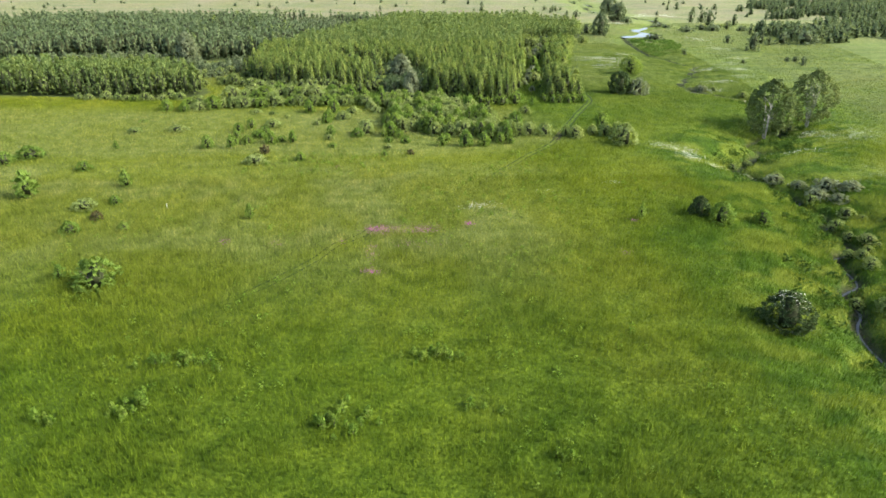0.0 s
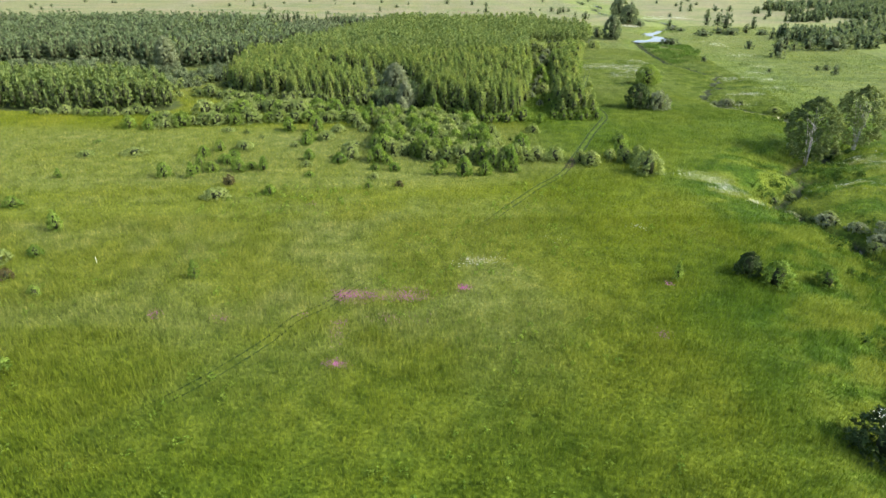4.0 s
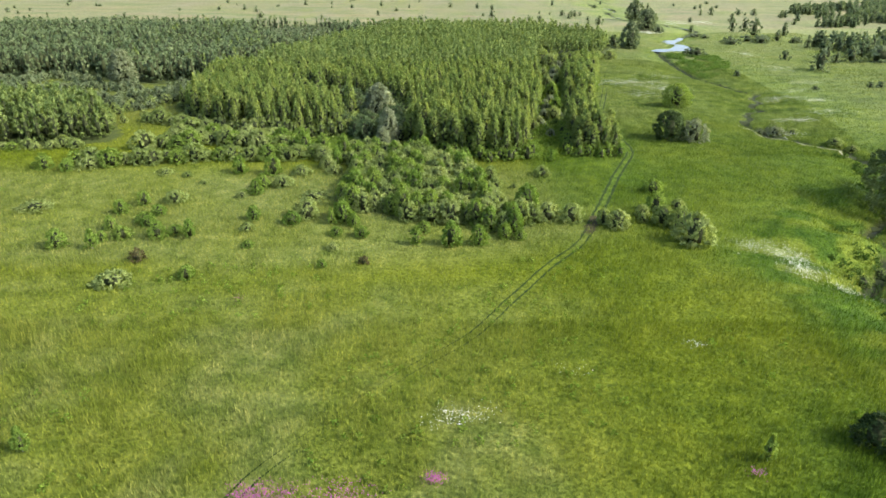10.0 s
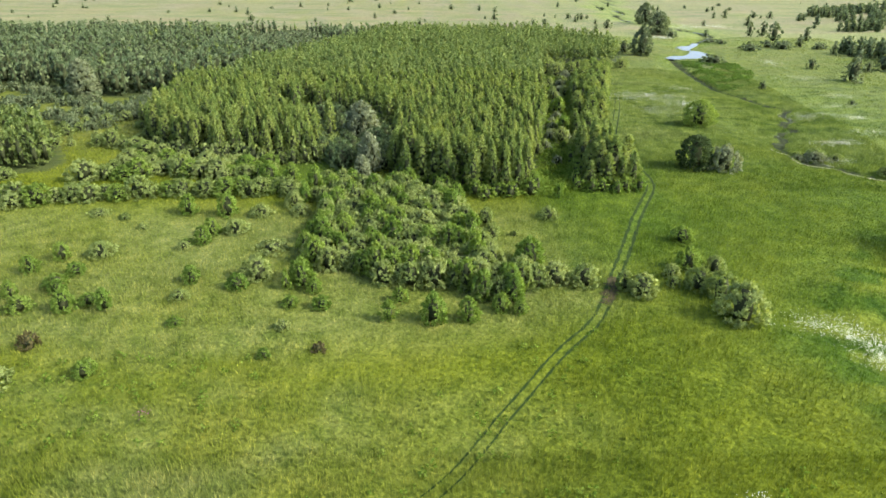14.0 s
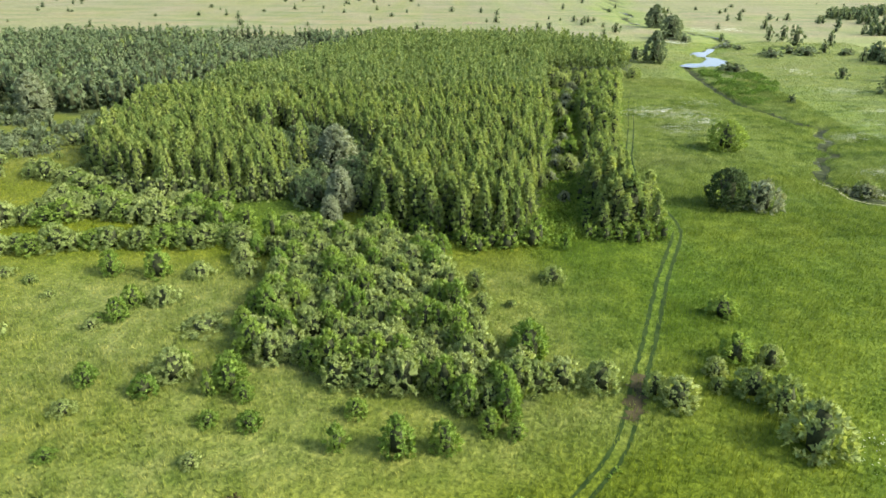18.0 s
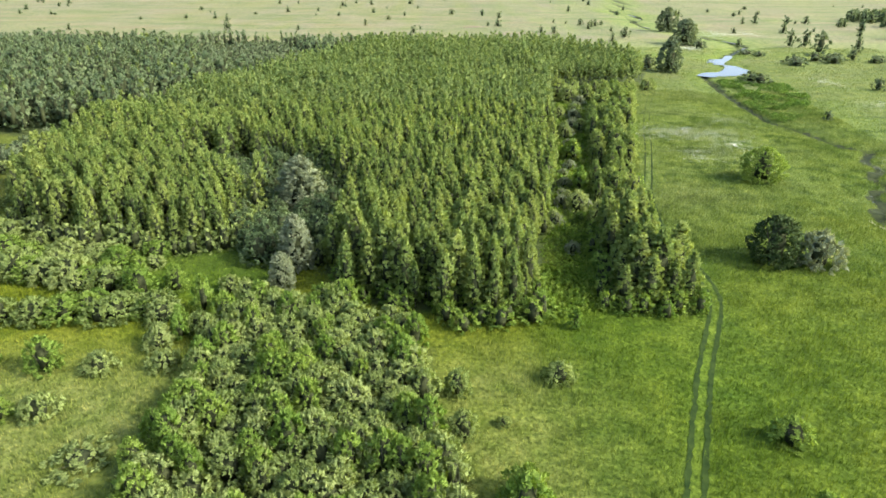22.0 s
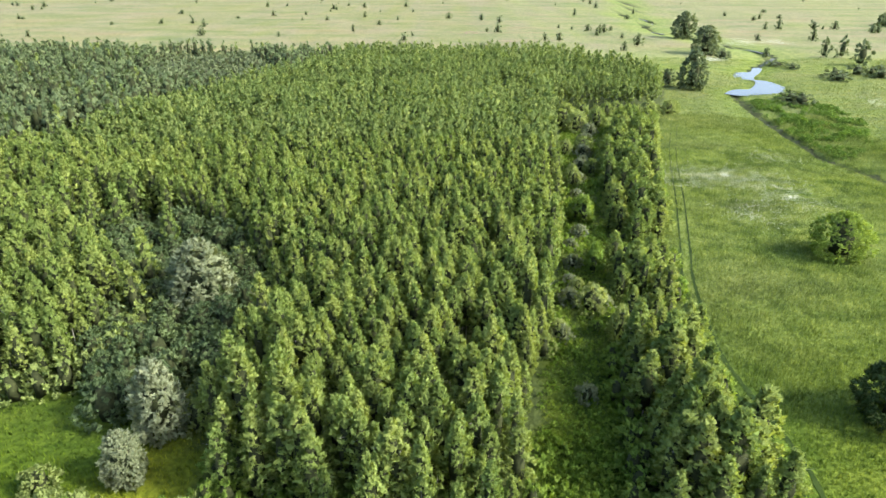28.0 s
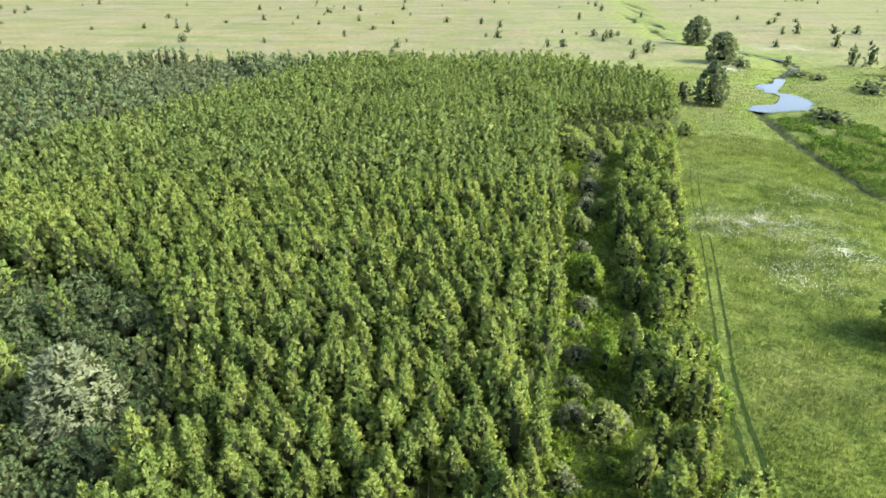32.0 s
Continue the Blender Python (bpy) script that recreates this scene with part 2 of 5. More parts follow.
def ground_material():
    m, nodes, links = node_material("meadow_ground")
    c = meadow_colour(nodes, links)
    # Thatch under the grass, darkened to paint in the shade between blades.
    c = mix(nodes, links, attribute(nodes, "thatch_shade"), c, mix(nodes, links, 1.0, c, (0.66, 0.68, 0.62), "MULTIPLY"))
    # Darker floor within the outlines of the woods and the thicket.
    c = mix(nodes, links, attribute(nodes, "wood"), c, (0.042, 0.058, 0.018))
    c = mix(nodes, links, attribute(nodes, "bed"), c, (0.030, 0.032, 0.014))
    out = nodes.new("ShaderNodeOutputMaterial")
    p = nodes.new("ShaderNodeBsdfPrincipled")
    p.inputs["Roughness"].default_value, p.inputs["Specular IOR Level"].default_value = 0.9, 0.1
    links.new(c, p.inputs["Base Color"])
    b = nodes.new("ShaderNodeBump")
    b.inputs["Strength"].default_value, b.inputs["Distance"].default_value = 0.8, 0.5
    links.new(noise_at(nodes, links, 1.3, 5), b.inputs["Height"])
    links.new(b.outputs[0], p.inputs["Normal"])
    links.new(p.outputs[0], out.inputs[0])
    return m


def grass_material():
    m, nodes, links = node_material("meadow_grass")
    g = nodes.new("ShaderNodeNewGeometry")
    shade = ramp(nodes, links, g.outputs["Random Per Island"], [(0.0, (0.66, 0.74, 0.60)), (0.5, (1.0, 1.0, 1.0)), (0.85, (1.14, 1.13, 1.15)), (1.0, (1.34, 1.30, 1.5))])
    leaf_shader(nodes, links, mix(nodes, links, 1.0, meadow_colour(nodes, links), shade, "MULTIPLY"), 0.4, 0.7)
    return m


def plain(name, low, high, scale, rough=0.85, detail=4):
    m, nodes, links = node_material(name)
    n = noise_at(nodes, links, scale, detail)
    out = nodes.new("ShaderNodeOutputMaterial")
    p = nodes.new("ShaderNodeBsdfPrincipled")
    p.inputs["Roughness"].default_value, p.inputs["Specular IOR Level"].default_value = rough, 0.12
    links.new(ramp(nodes, links, n, [(0.3, low), (0.7, high)]), p.inputs["Base Color"])
    b = nodes.new("ShaderNodeBump")
    b.inputs["Strength"].default_value, b.inputs["Distance"].default_value = 0.5, 0.1
    links.new(n, b.inputs["Height"])
    links.new(b.outputs[0], p.inputs["Normal"])
    links.new(p.outputs[0], out.inputs[0])
    return m


def water_material(name, rough):
    m, nodes, links = node_material(name)
    out = nodes.new("ShaderNodeOutputMaterial")
    p = nodes.new("ShaderNodeBsdfPrincipled")
    p.inputs["Base Color"].default_value, p.inputs["Roughness"].default_value = (0.02, 0.024, 0.016, 1), rough
    b = nodes.new("ShaderNodeBump")
    b.inputs["Strength"].default_value, b.inputs["Distance"].default_value = 0.15, 0.05
    links.new(noise_at(nodes, links, 2.5, 2), b.inputs["Height"])
    links.new(b.outputs[0], p.inputs["Normal"])
    links.new(p.outputs[0], out.inputs[0])
    return m


GROUND, GRASS, WATER, BROOK = ground_material(), grass_material(), water_material("pond_water", 0.06), water_material("brook_water", 0.45)
BIRCH_LEAF = foliage("birch_leaves", (0.150, 0.220, 0.058), (0.198, 0.268, 0.072), (0.244, 0.304, 0.084))
# Dimmer copy of birch_leaves, with the far stands' shaded side put in.
FAR_BIRCH_LEAF = foliage("distant_birch_leaves", (0.126, 0.186, 0.058), (0.162, 0.224, 0.068), (0.200, 0.258, 0.080))
WILLOW_LEAF = foliage("willow_leaves", (0.184, 0.250, 0.074), (0.230, 0.296, 0.096), (0.276, 0.338, 0.120), 0.42)
SILVER_LEAF = foliage("silver_willow_leaves", (0.195, 0.235, 0.135), (0.215, 0.255, 0.152), (0.235, 0.275, 0.168), 0.38)
SHRUB_LEAF = foliage("shrub_leaves", (0.124, 0.208, 0.036), (0.162, 0.250, 0.046), (0.200, 0.288, 0.056))
OLD_BIRCH_LEAF = foliage("old_birch_leaves", (0.098, 0.140, 0.050), (0.124, 0.168, 0.060), (0.150, 0.196, 0.070), 0.4)
DARK_LEAF = foliage("dark_leaves", (0.042, 0.070, 0.022), (0.055, 0.088, 0.027), (0.070, 0.104, 0.032), 0.2)
GREY_LEAF = foliage("alder_leaves", (0.094, 0.138, 0.066), (0.122, 0.168, 0.078), (0.154, 0.200, 0.092), 0.38)
BROWN_LEAF = foliage("brown_leaves", (0.066, 0.062, 0.026), (0.080, 0.074, 0.030), (0.096, 0.086, 0.034), 0.2)
SEDGE_LEAF = foliage("sedge_leaves", (0.050, 0.105, 0.020), (0.070, 0.130, 0.024), (0.095, 0.155, 0.028))
MARSH_LEAF = foliage("marsh_leaves", (0.092, 0.176, 0.032), (0.118, 0.208, 0.040), (0.146, 0.232, 0.050))
WEED_LEAF = foliage("weed_leaves", (0.136, 0.226, 0.030), (0.170, 0.264, 0.040), (0.206, 0.292, 0.050))
SCRUB_LEAF = foliage("grey_scrub_leaves", (0.116, 0.156, 0.082), (0.142, 0.184, 0.096), (0.168, 0.208, 0.110), 0.38)
UNDER_LEAF = foliage("undergrowth_leaves", (0.086, 0.132, 0.058), (0.110, 0.160, 0.070), (0.136, 0.186, 0.082), 0.38)
BLOSSOM = plain("white_blossom", (0.50, 0.53, 0.38), (0.68, 0.70, 0.56), 3.0)
FIREWEED = plain("pink_blossom", (0.20, 0.05, 0.13), (0.32, 0.085, 0.22), 3.0)
PALE_BARK = plain("birch_bark", (0.16, 0.15, 0.12), (0.46, 0.44, 0.39), 4.0)
GREY_BARK = plain("grey_bark", (0.07, 0.06, 0.045), (0.15, 0.13, 0.10), 5.0)
# Pressed grass, its colour lowered further for the shade inside the ruts.
RUT_SOIL = plain("pressed_grass", (0.012, 0.028, 0.004), (0.030, 0.052, 0.008), 0.9, 0.95)
MUD = plain("wet_mud", (0.028, 0.027, 0.010), (0.070, 0.058, 0.026), 0.8, 0.95)
# Dark inner body of crowns; the shade between leaves is put into its colour.
CROWN_SHADE = plain("crown_shade", (0.020, 0.026, 0.010), (0.042, 0.052, 0.018), 3.0)
WET_SOIL_SHADE = plain("wet_soil_shade", (0.016, 0.024, 0.008), (0.040, 0.052, 0.016), 0.9, 0.9)
SAND = plain("pale_bank", (0.20, 0.21, 0.10), (0.34, 0.34, 0.20), 0.7)


# ---------------------------------------------------------------- mesh helpers
def fast_mesh(name, verts, quads=None, tris=None, tint=None, material=None, normals=None, inner=None):
    """One mesh from arrays of corners and of four- and three-sided faces."""
    me = bpy.data.meshes.new(name)
    quads = np.zeros((0, 4), int) if quads is None else np.asarray(quads)
    tris = np.zeros((0, 3), int) if tris is None else np.asarray(tris)
    me.vertices.add(len(verts))
    me.vertices.foreach_set("co", np.asarray(verts, np.float32).ravel())
    loops = np.concatenate([quads.ravel(), tris.ravel()]).astype(np.int32)
    me.loops.add(len(loops))
    me.loops.foreach_set("vertex_index", loops)
    starts = np.concatenate([np.arange(len(quads)) * 4, len(quads) * 4 + np.arange(len(tris)) * 3]).astype(np.int32)
    me.polygons.add(len(starts))
    me.polygons.foreach_set("loop_start", starts)
    if tint is not None:
        a = me.attributes.new("tint", "FLOAT", "POINT")
        a.data.foreach_set("value", np.asarray(tint, np.float32))
    me.update(calc_edges=True)
    if normals is not None:
        me.attributes.new("custom_normal", "FLOAT_VECTOR", "POINT").data.foreach_set("vector", np.asarray(normals, np.float32).ravel())
    if material:
        me.materials.append(material)
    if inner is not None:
        me.materials.append(CROWN_SHADE)
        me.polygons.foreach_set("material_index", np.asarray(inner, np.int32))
    return me


def store(me, name, values):
    me.attributes.new(name, "FLOAT", "POINT").data.foreach_set("value", np.asarray(values, np.float32))


def step(a, lo, hi):
    s = np.clip((a - lo) / (hi - lo), 0, 1)
    return s * s * (3 - 2 * s)


STRIP_FRONT = [(43, 235), (50, 233.2), (57, 234), (56.5, 262), (47, 262)]
NEAR_MEADOW = [(-60, 26), (78, 26), (102, 90), (120, 150), (-114, 150), (-86, 90)]
MIDDLE_MEADOW = [(-142, 150), (130, 150), (132, 236), (-165, 240)]
MEADOW_EDGE = [(-165, 240), (-142, 150), (-114, 150), (-86, 90), (-60, 26), (78, 26), (102, 90), (120, 150), (130, 150)]
FAR_MEADOW = [(34, 236), (128, 236), (140, 300), (145, 400), (96, 400), (52, 380)]
CLEARING = [(-150, 240), (0, 238), (0, 250), (-20, 256), (-62, 262), (-84, 300), (-120, 290)]
EAST_MEADOW = [(88, 130), (130, 130), (200, 200), (240, 380), (250, 520), (100, 520), (100, 400), (145, 400), (140, 300), (128, 236), (125, 150), (100, 150)]


def rut_width(y):
    return np.interp(y, [88, 94, 118, 124, 134, 146, 185, 200, 262, 300, 340, 400], [0.04, 0.14, 0.14, 0.03, 0.02, 0.12, 0.22, 0.3, 0.3, 0.18, 0.1, 0.03])


def rut_apart(y):
    return np.interp(y, [180, 205], [0.95, 1.08])


def vegetation(x, y):
    """How dry, lush and pale the grass is, over the plan. Haze and vignetting are mixed in."""
    n = value_noise(x, y, 14, 3) * 0.6 + value_noise(x, y, 5, 4) * 0.4
    d = river_distance(x, y)
    edge = 162 + 0.22 * np.clip(x + 20, 0, 60) + 14 * (n - 0.5)
    dry = step(y, edge - 4, edge + 9) * (1 - step(y, 212, 232)) * (1 - step(x, 34, 50)) * (0.45 + 0.7 * n)
    dry = np.maximum(dry, (0.35 + 0.6 * step(n, 0.40, 0.72)) * step(y, 70, 120) * (1 - step(y, 155, 170)) * (1 - step(x, 8, 45)))
    lush = step(36 - d, 0, 22) * (0.6 + 0.6 * n) * (1 - step(y, 215, 280) * 0.5)
    lush = np.maximum(lush, step(x, 12, 50) * (0.04 + 0.32 * n) * (1 - step(y, 180, 240)))
    lush = np.maximum(lush, 0.6 * step(n, 0.36, 0.7) * (1 - step(y, 70, 125)))
    lush = np.maximum(lush, step(x, 36, 42) * (1 - step(x, 62, 75)) * step(y, 232, 250) * 0.9)
    lush = np.maximum(lush, 0.85 * step(15 - np.hypot(x - 60, y - 82), 0, 7))
    lush = np.maximum(lush, (0.15 + 0.4 * n) * step(x, 28, 44) * step(y, 185, 215) * (1 - step(y, 380, 440)))
    # Darker green in a circle over the clearing.
    lush = np.maximum(lush, 0.75 * step(16 - np.hypot(x + 20, y - 247), 0, 7))
    lush = np.maximum(lush, (0.6 + 0.6 * n) * step(x, 26, 56) * (1 - step(y, 110, 160)))
    mottle = 0.65 * value_noise(x * 0.55, y * 1.2, 4.5, 12) + 0.35 * value_noise(x * 0.7, y * 1.3, 1.8, 13)
    lush = np.maximum(lush, (0.35 + 0.6 * n) * step(x, 26, 38) * step(y, 180, 205) * (1 - step(y, 250, 300)))
    # Near field darkened further, the lens falloff painted in as lush grass.
    lush = np.maximum(lush, 0.62 * (1 - step(y, 55, 125)) * (0.7 + 0.6 * n))
    valley = step(x, 30, 60) * step(y, 150, 185) * (0.3 + 0.7 * step(y, 215, 310))
    lush = np.maximum(lush * (1 - 0.35 * valley), 0.75 * valley * step(mottle, 0.42, 0.64) * (1 - 0.6 * step(y, 330, 430)))
    brook = step(28 - d, 0, 14) * (1 - step(y, 185, 225)) * step(y, 40, 70)
    valley = np.maximum(valley, 0.35 * brook)
    lush = lush * (1 - brook) + brook * (0.12 + 0.8 * step(mottle, 0.44, 0.64))
    east = step(x, 128, 165) * step(y, 150, 230) * step(d, 12, 34)
    pale = np.maximum(step(y, 420, 580), east * 0.35) * (0.6 + 0.55 * n) * (1 - 0.55 * step(26 - d, 0, 16))
    pale = np.maximum(pale, 0.42 * step(y, 320, 430) * step(x, 55, 80) * (0.6 + 0.8 * n) * (1 - 0.6 * step(12 - d, 0, 8)))
    # Slight paleness with distance: aerial haze put into the grass colour.
    pale = np.maximum(pale, 0.22 * step(y, 220, 300) * (0.5 + n))
    return np.clip(dry, 0, 1), np.clip(lush, 0, 1), np.clip(pale, 0, 1), valley * (0.55 + 0.6 * n).clip(0, 1)


# ---------------------------------------------------------------- ground, water, track
def axis_steps(lo, hi, fine, far):
    mid = np.arange(lo, hi + 0.1, fine)
    grow = np.cumsum(fine * 1.22 ** np.arange(1, 40))
    grow = grow[grow < far]
    return np.concatenate([lo - grow[::-1], mid, hi + grow])


gx, gy = axis_steps(-130, 180, 2.4, 4200), axis_steps(20, 500, 2.0, 4200)
gx = np.unique(np.concatenate([gx, np.arange(60, 134, 1.5)]))
gy = np.unique(np.concatenate([gy, np.arange(62, 290, 2.0)]))
X, Y = np.meshgrid(gx, gy)
Z = ground_height(X, Y)
n0, n1 = len(gy), len(gx)
idx = np.arange(n0 * n1).reshape(n0, n1)
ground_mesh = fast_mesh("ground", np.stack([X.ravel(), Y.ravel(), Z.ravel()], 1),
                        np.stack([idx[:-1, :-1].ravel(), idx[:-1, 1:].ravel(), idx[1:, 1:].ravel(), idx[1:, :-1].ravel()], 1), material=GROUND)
for key, values in zip(("dry", "lush", "pale", "valley"), vegetation(X.ravel(), Y.ravel())):
    store(ground_mesh, key, values)
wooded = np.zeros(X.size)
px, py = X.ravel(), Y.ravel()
thatch_shade = 0.95 * (1 - step(py, 400, 540)) * (1 - step(np.abs(px - 20), 190, 420))
store(ground_mesh, "thatch_shade", thatch_shade)
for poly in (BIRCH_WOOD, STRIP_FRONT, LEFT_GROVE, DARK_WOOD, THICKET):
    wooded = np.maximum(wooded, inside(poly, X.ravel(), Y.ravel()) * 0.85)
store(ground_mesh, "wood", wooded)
store(ground_mesh, "bed", np.exp(-(river_distance(X.ravel(), Y.ravel()) / (1.0 + 0.5 * step(-Y.ravel(), -260, -180))) ** 4))
ground_mesh.polygons.foreach_set("use_smooth", np.ones(len(ground_mesh.polygons), bool))
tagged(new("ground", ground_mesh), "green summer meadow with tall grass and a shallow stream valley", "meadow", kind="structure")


def ribbon(line, half, lift, wobble, seed, follow=True):
    """Corners and faces of a strip along a line in plan, with uneven edges."""
    rng = np.random.default_rng(seed)
    d = np.gradient(line, axis=0)
    d /= np.linalg.norm(d, axis=1)[:, None] + 1e-9
    side = np.stack([-d[:, 1], d[:, 0]], 1)
    w = np.reshape(half, (-1, 1)) * (1 + wobble * rng.normal(0, 1, (len(line), 2)))
    a, b = line + side * w[:, :1], line - side * w[:, 1:]
    pts = np.concatenate([a, b])
    z = ground_height(pts[:, 0], pts[:, 1]) + lift if follow else np.full(len(pts), lift)
    n = len(line)
    k = np.arange(n - 1)
    return np.column_stack([pts, z]), np.stack([k, k + 1, n + k + 1, n + k], 1)


# wet soil, darkened to paint the cut channel's shade, and the stream: a narrow thread of water that widens at the pond
stream = path_points(RIVER[:-4], 1.5)
sv, sq = ribbon(stream, np.interp(stream[:, 1], [170, 250, 380, 400, 430, 450], [0.2, 0.22, 0.3, 0.9, 0.5, 1.0]), 0, 0.25, 5)
sv[:, 2] = np.tile(ground_height(stream[:, 0], stream[:, 1]) + 0.12, 2)
bank_line = stream[stream[:, 1] > 150]
dv, dq = ribbon(bank_line, np.interp(bank_line[:, 1], [150, 180, 250, 420, 520], [0.5, 0.9, 1.1, 1.3, 1.8]), 0.07, 0.5, 6)
tagged(new("stream_bank", fast_mesh("stream_bank", dv, dq, material=WET_SOIL_SHADE)), "dark wet soil and painted channel shade along the edges of the stream", "bank", kind="structure")
tagged(new("stream", fast_mesh("stream", sv, sq, material=BROOK)), "narrow dark stream winding between grassy banks", "stream", kind="structure")

bend = stream[(stream[:, 1] > 238) & (stream[:, 1] < 274)]
slope_b = np.gradient(bend, axis=0)
slope_b /= np.linalg.norm(slope_b, axis=1)[:, None]
bank = bend + np.stack([-slope_b[:, 1], slope_b[:, 0]], 1) * 2.6
bv, bq = ribbon(bank, 0.34, 0.22, 0.6, 19)
tagged(new("pale_bank", fast_mesh("pale_bank", bv, bq, material=SAND)), "pale dry edge of the stream bank", "bank", kind="structure")


def pond(name, poly, level):
    bm = bmesh.new()
    bm.faces.new([bm.verts.new((x, y, level)) for x, y in path_points(poly + poly[:1], 1.5)[:-1]])
    bmesh.ops.triangulate(bm, faces=bm.faces[:])
    me = bpy.data.meshes.new(name)
    bm.to_mesh(me)
    bm.free()
    me.materials.append(WATER)
    tagged(new(name, me), "bright pond mirroring the pale sky among reeds", "pond", kind="structure")


pond("water", [(125.5, 437.5), (132, 445), (138, 446), (142, 451), (147, 461), (147.5, 466), (152, 464), (154, 458), (154, 446), (153, 440), (145, 434.5), (138, 435), (131, 433.5)], -0.75)
pond("water", [(140, 476), (148, 484), (154.5, 485), (160.5, 496), (163.5, 494), (158, 483), (151, 472), (148.5, 466), (144, 467.5), (146, 472), (142, 472)], -0.75)

d = np.gradient(track_line, axis=0)
d /= np.linalg.norm(d, axis=1)[:, None]
side = np.stack([-d[:, 1], d[:, 0]], 1)
ty = track_line[:, 1]
rut, wide = rut_width(ty), rut_apart(ty)
clear = ty > 88
for k, offset in enumerate((-0.75, 0.75)):
    rv, rq = ribbon(track_line[clear] + (side * offset * wide[:, None])[clear], rut[clear], 0.06, 0.25, 11 + k)
    tagged(new("wheel_rut", fast_mesh("wheel_rut", rv, rq, material=RUT_SOIL)), "dark wheel rut pressed into the tall meadow grass", "track", "wheel ruts", "structure")
ford = track_line[(track_line[:, 1] > 182) & (track_line[:, 1] < 192)]
fv, fq = ribbon(path_points(ford, 0.7), 1.0, 0.07, 0.4, 17)
tagged(new("mud_patch", fast_mesh("mud_patch", fv, fq, material=MUD)), "brown wet mud where the wheel track crosses a ditch", "mud", kind="structure")


# ---------------------------------------------------------------- plants
def lathe(rng, heights, radii, sides, rough):
    """A closed lumpy body of rings round the z axis: corners and three-sided faces."""
    n, v, t = len(heights), [(0, 0, heights[0])], []
    for z, r in zip(heights, radii):
        for s in range(sides):
            a = 2 * math.pi * (s + rng.uniform(-0.2, 0.2)) / sides
            k = r * (1 + rough * rng.normal())
            v.append((k * math.cos(a), k * math.sin(a), z))
    v.append((0, 0, heights[-1] + 0.03))
    ring = lambda k, s: 1 + k * sides + s % sides
    for s in range(sides):
        t.append((0, ring(0, s + 1), ring(0, s)))
        for k in range(n - 1):
            t += [(ring(k, s), ring(k, s + 1), ring(k + 1, s + 1)), (ring(k, s), ring(k + 1, s + 1), ring(k + 1, s))]
        t.append((ring(n - 1, s), ring(n - 1, s + 1), len(v) - 1))
    return np.array(v), np.array(t)


def profile(shape, h):
    """Radius of a crown of radius 1 at the share h of its height."""
    if shape == "birch":
        return np.minimum(1, (h + 0.12) * 2.6) * (1 - h) ** 0.72 * 1.15 + 0.02
    if shape == "stand":
        return np.sqrt(np.clip(1 - (1 - np.minimum(1, h / 0.25)) ** 2, 0.06, 1)) * np.clip((1 - h) / 0.82, 0, 1) ** 0.7
    if shape == "tall":
        return np.sqrt(np.clip(1 - 0.9 * (2 * h - 0.85) ** 2, 0.03, 1)) * 0.97
    return np.sqrt(np.clip(1 - h ** 2.2, 0.02, 1)) * np.minimum(1, 0.72 + 1.4 * h)


LOWEST = {"birch": 0.10, "stand": 0.36, "bush": 0.02, "tall": 0.15, "oak": 0.06}


def unit(a):
    return a / (np.linalg.norm(a, axis=-1, keepdims=True) + 1e-9)


def solid(level):
    """A small round solid: eight or twenty faces."""
    bm = bmesh.new()
    if level:
        bmesh.ops.create_icosphere(bm, subdivisions=1, radius=1)
        v, f = np.array([q.co[:] for q in bm.verts]), np.array([[q.index for q in face.verts] for face in bm.faces])
    else:
        v = np.array([(1, 0, 0), (0, 1, 0), (-1, 0, 0), (0, -1, 0), (0, 0, 1), (0, 0, -1)], float)
        f = np.array([(0, 1, 4), (1, 2, 4), (2, 3, 4), (3, 0, 4), (1, 0, 5), (2, 1, 5), (3, 2, 5), (0, 3, 5)])
    bm.free()
    return v, f


SOLIDS = [solid(0), solid(1)]


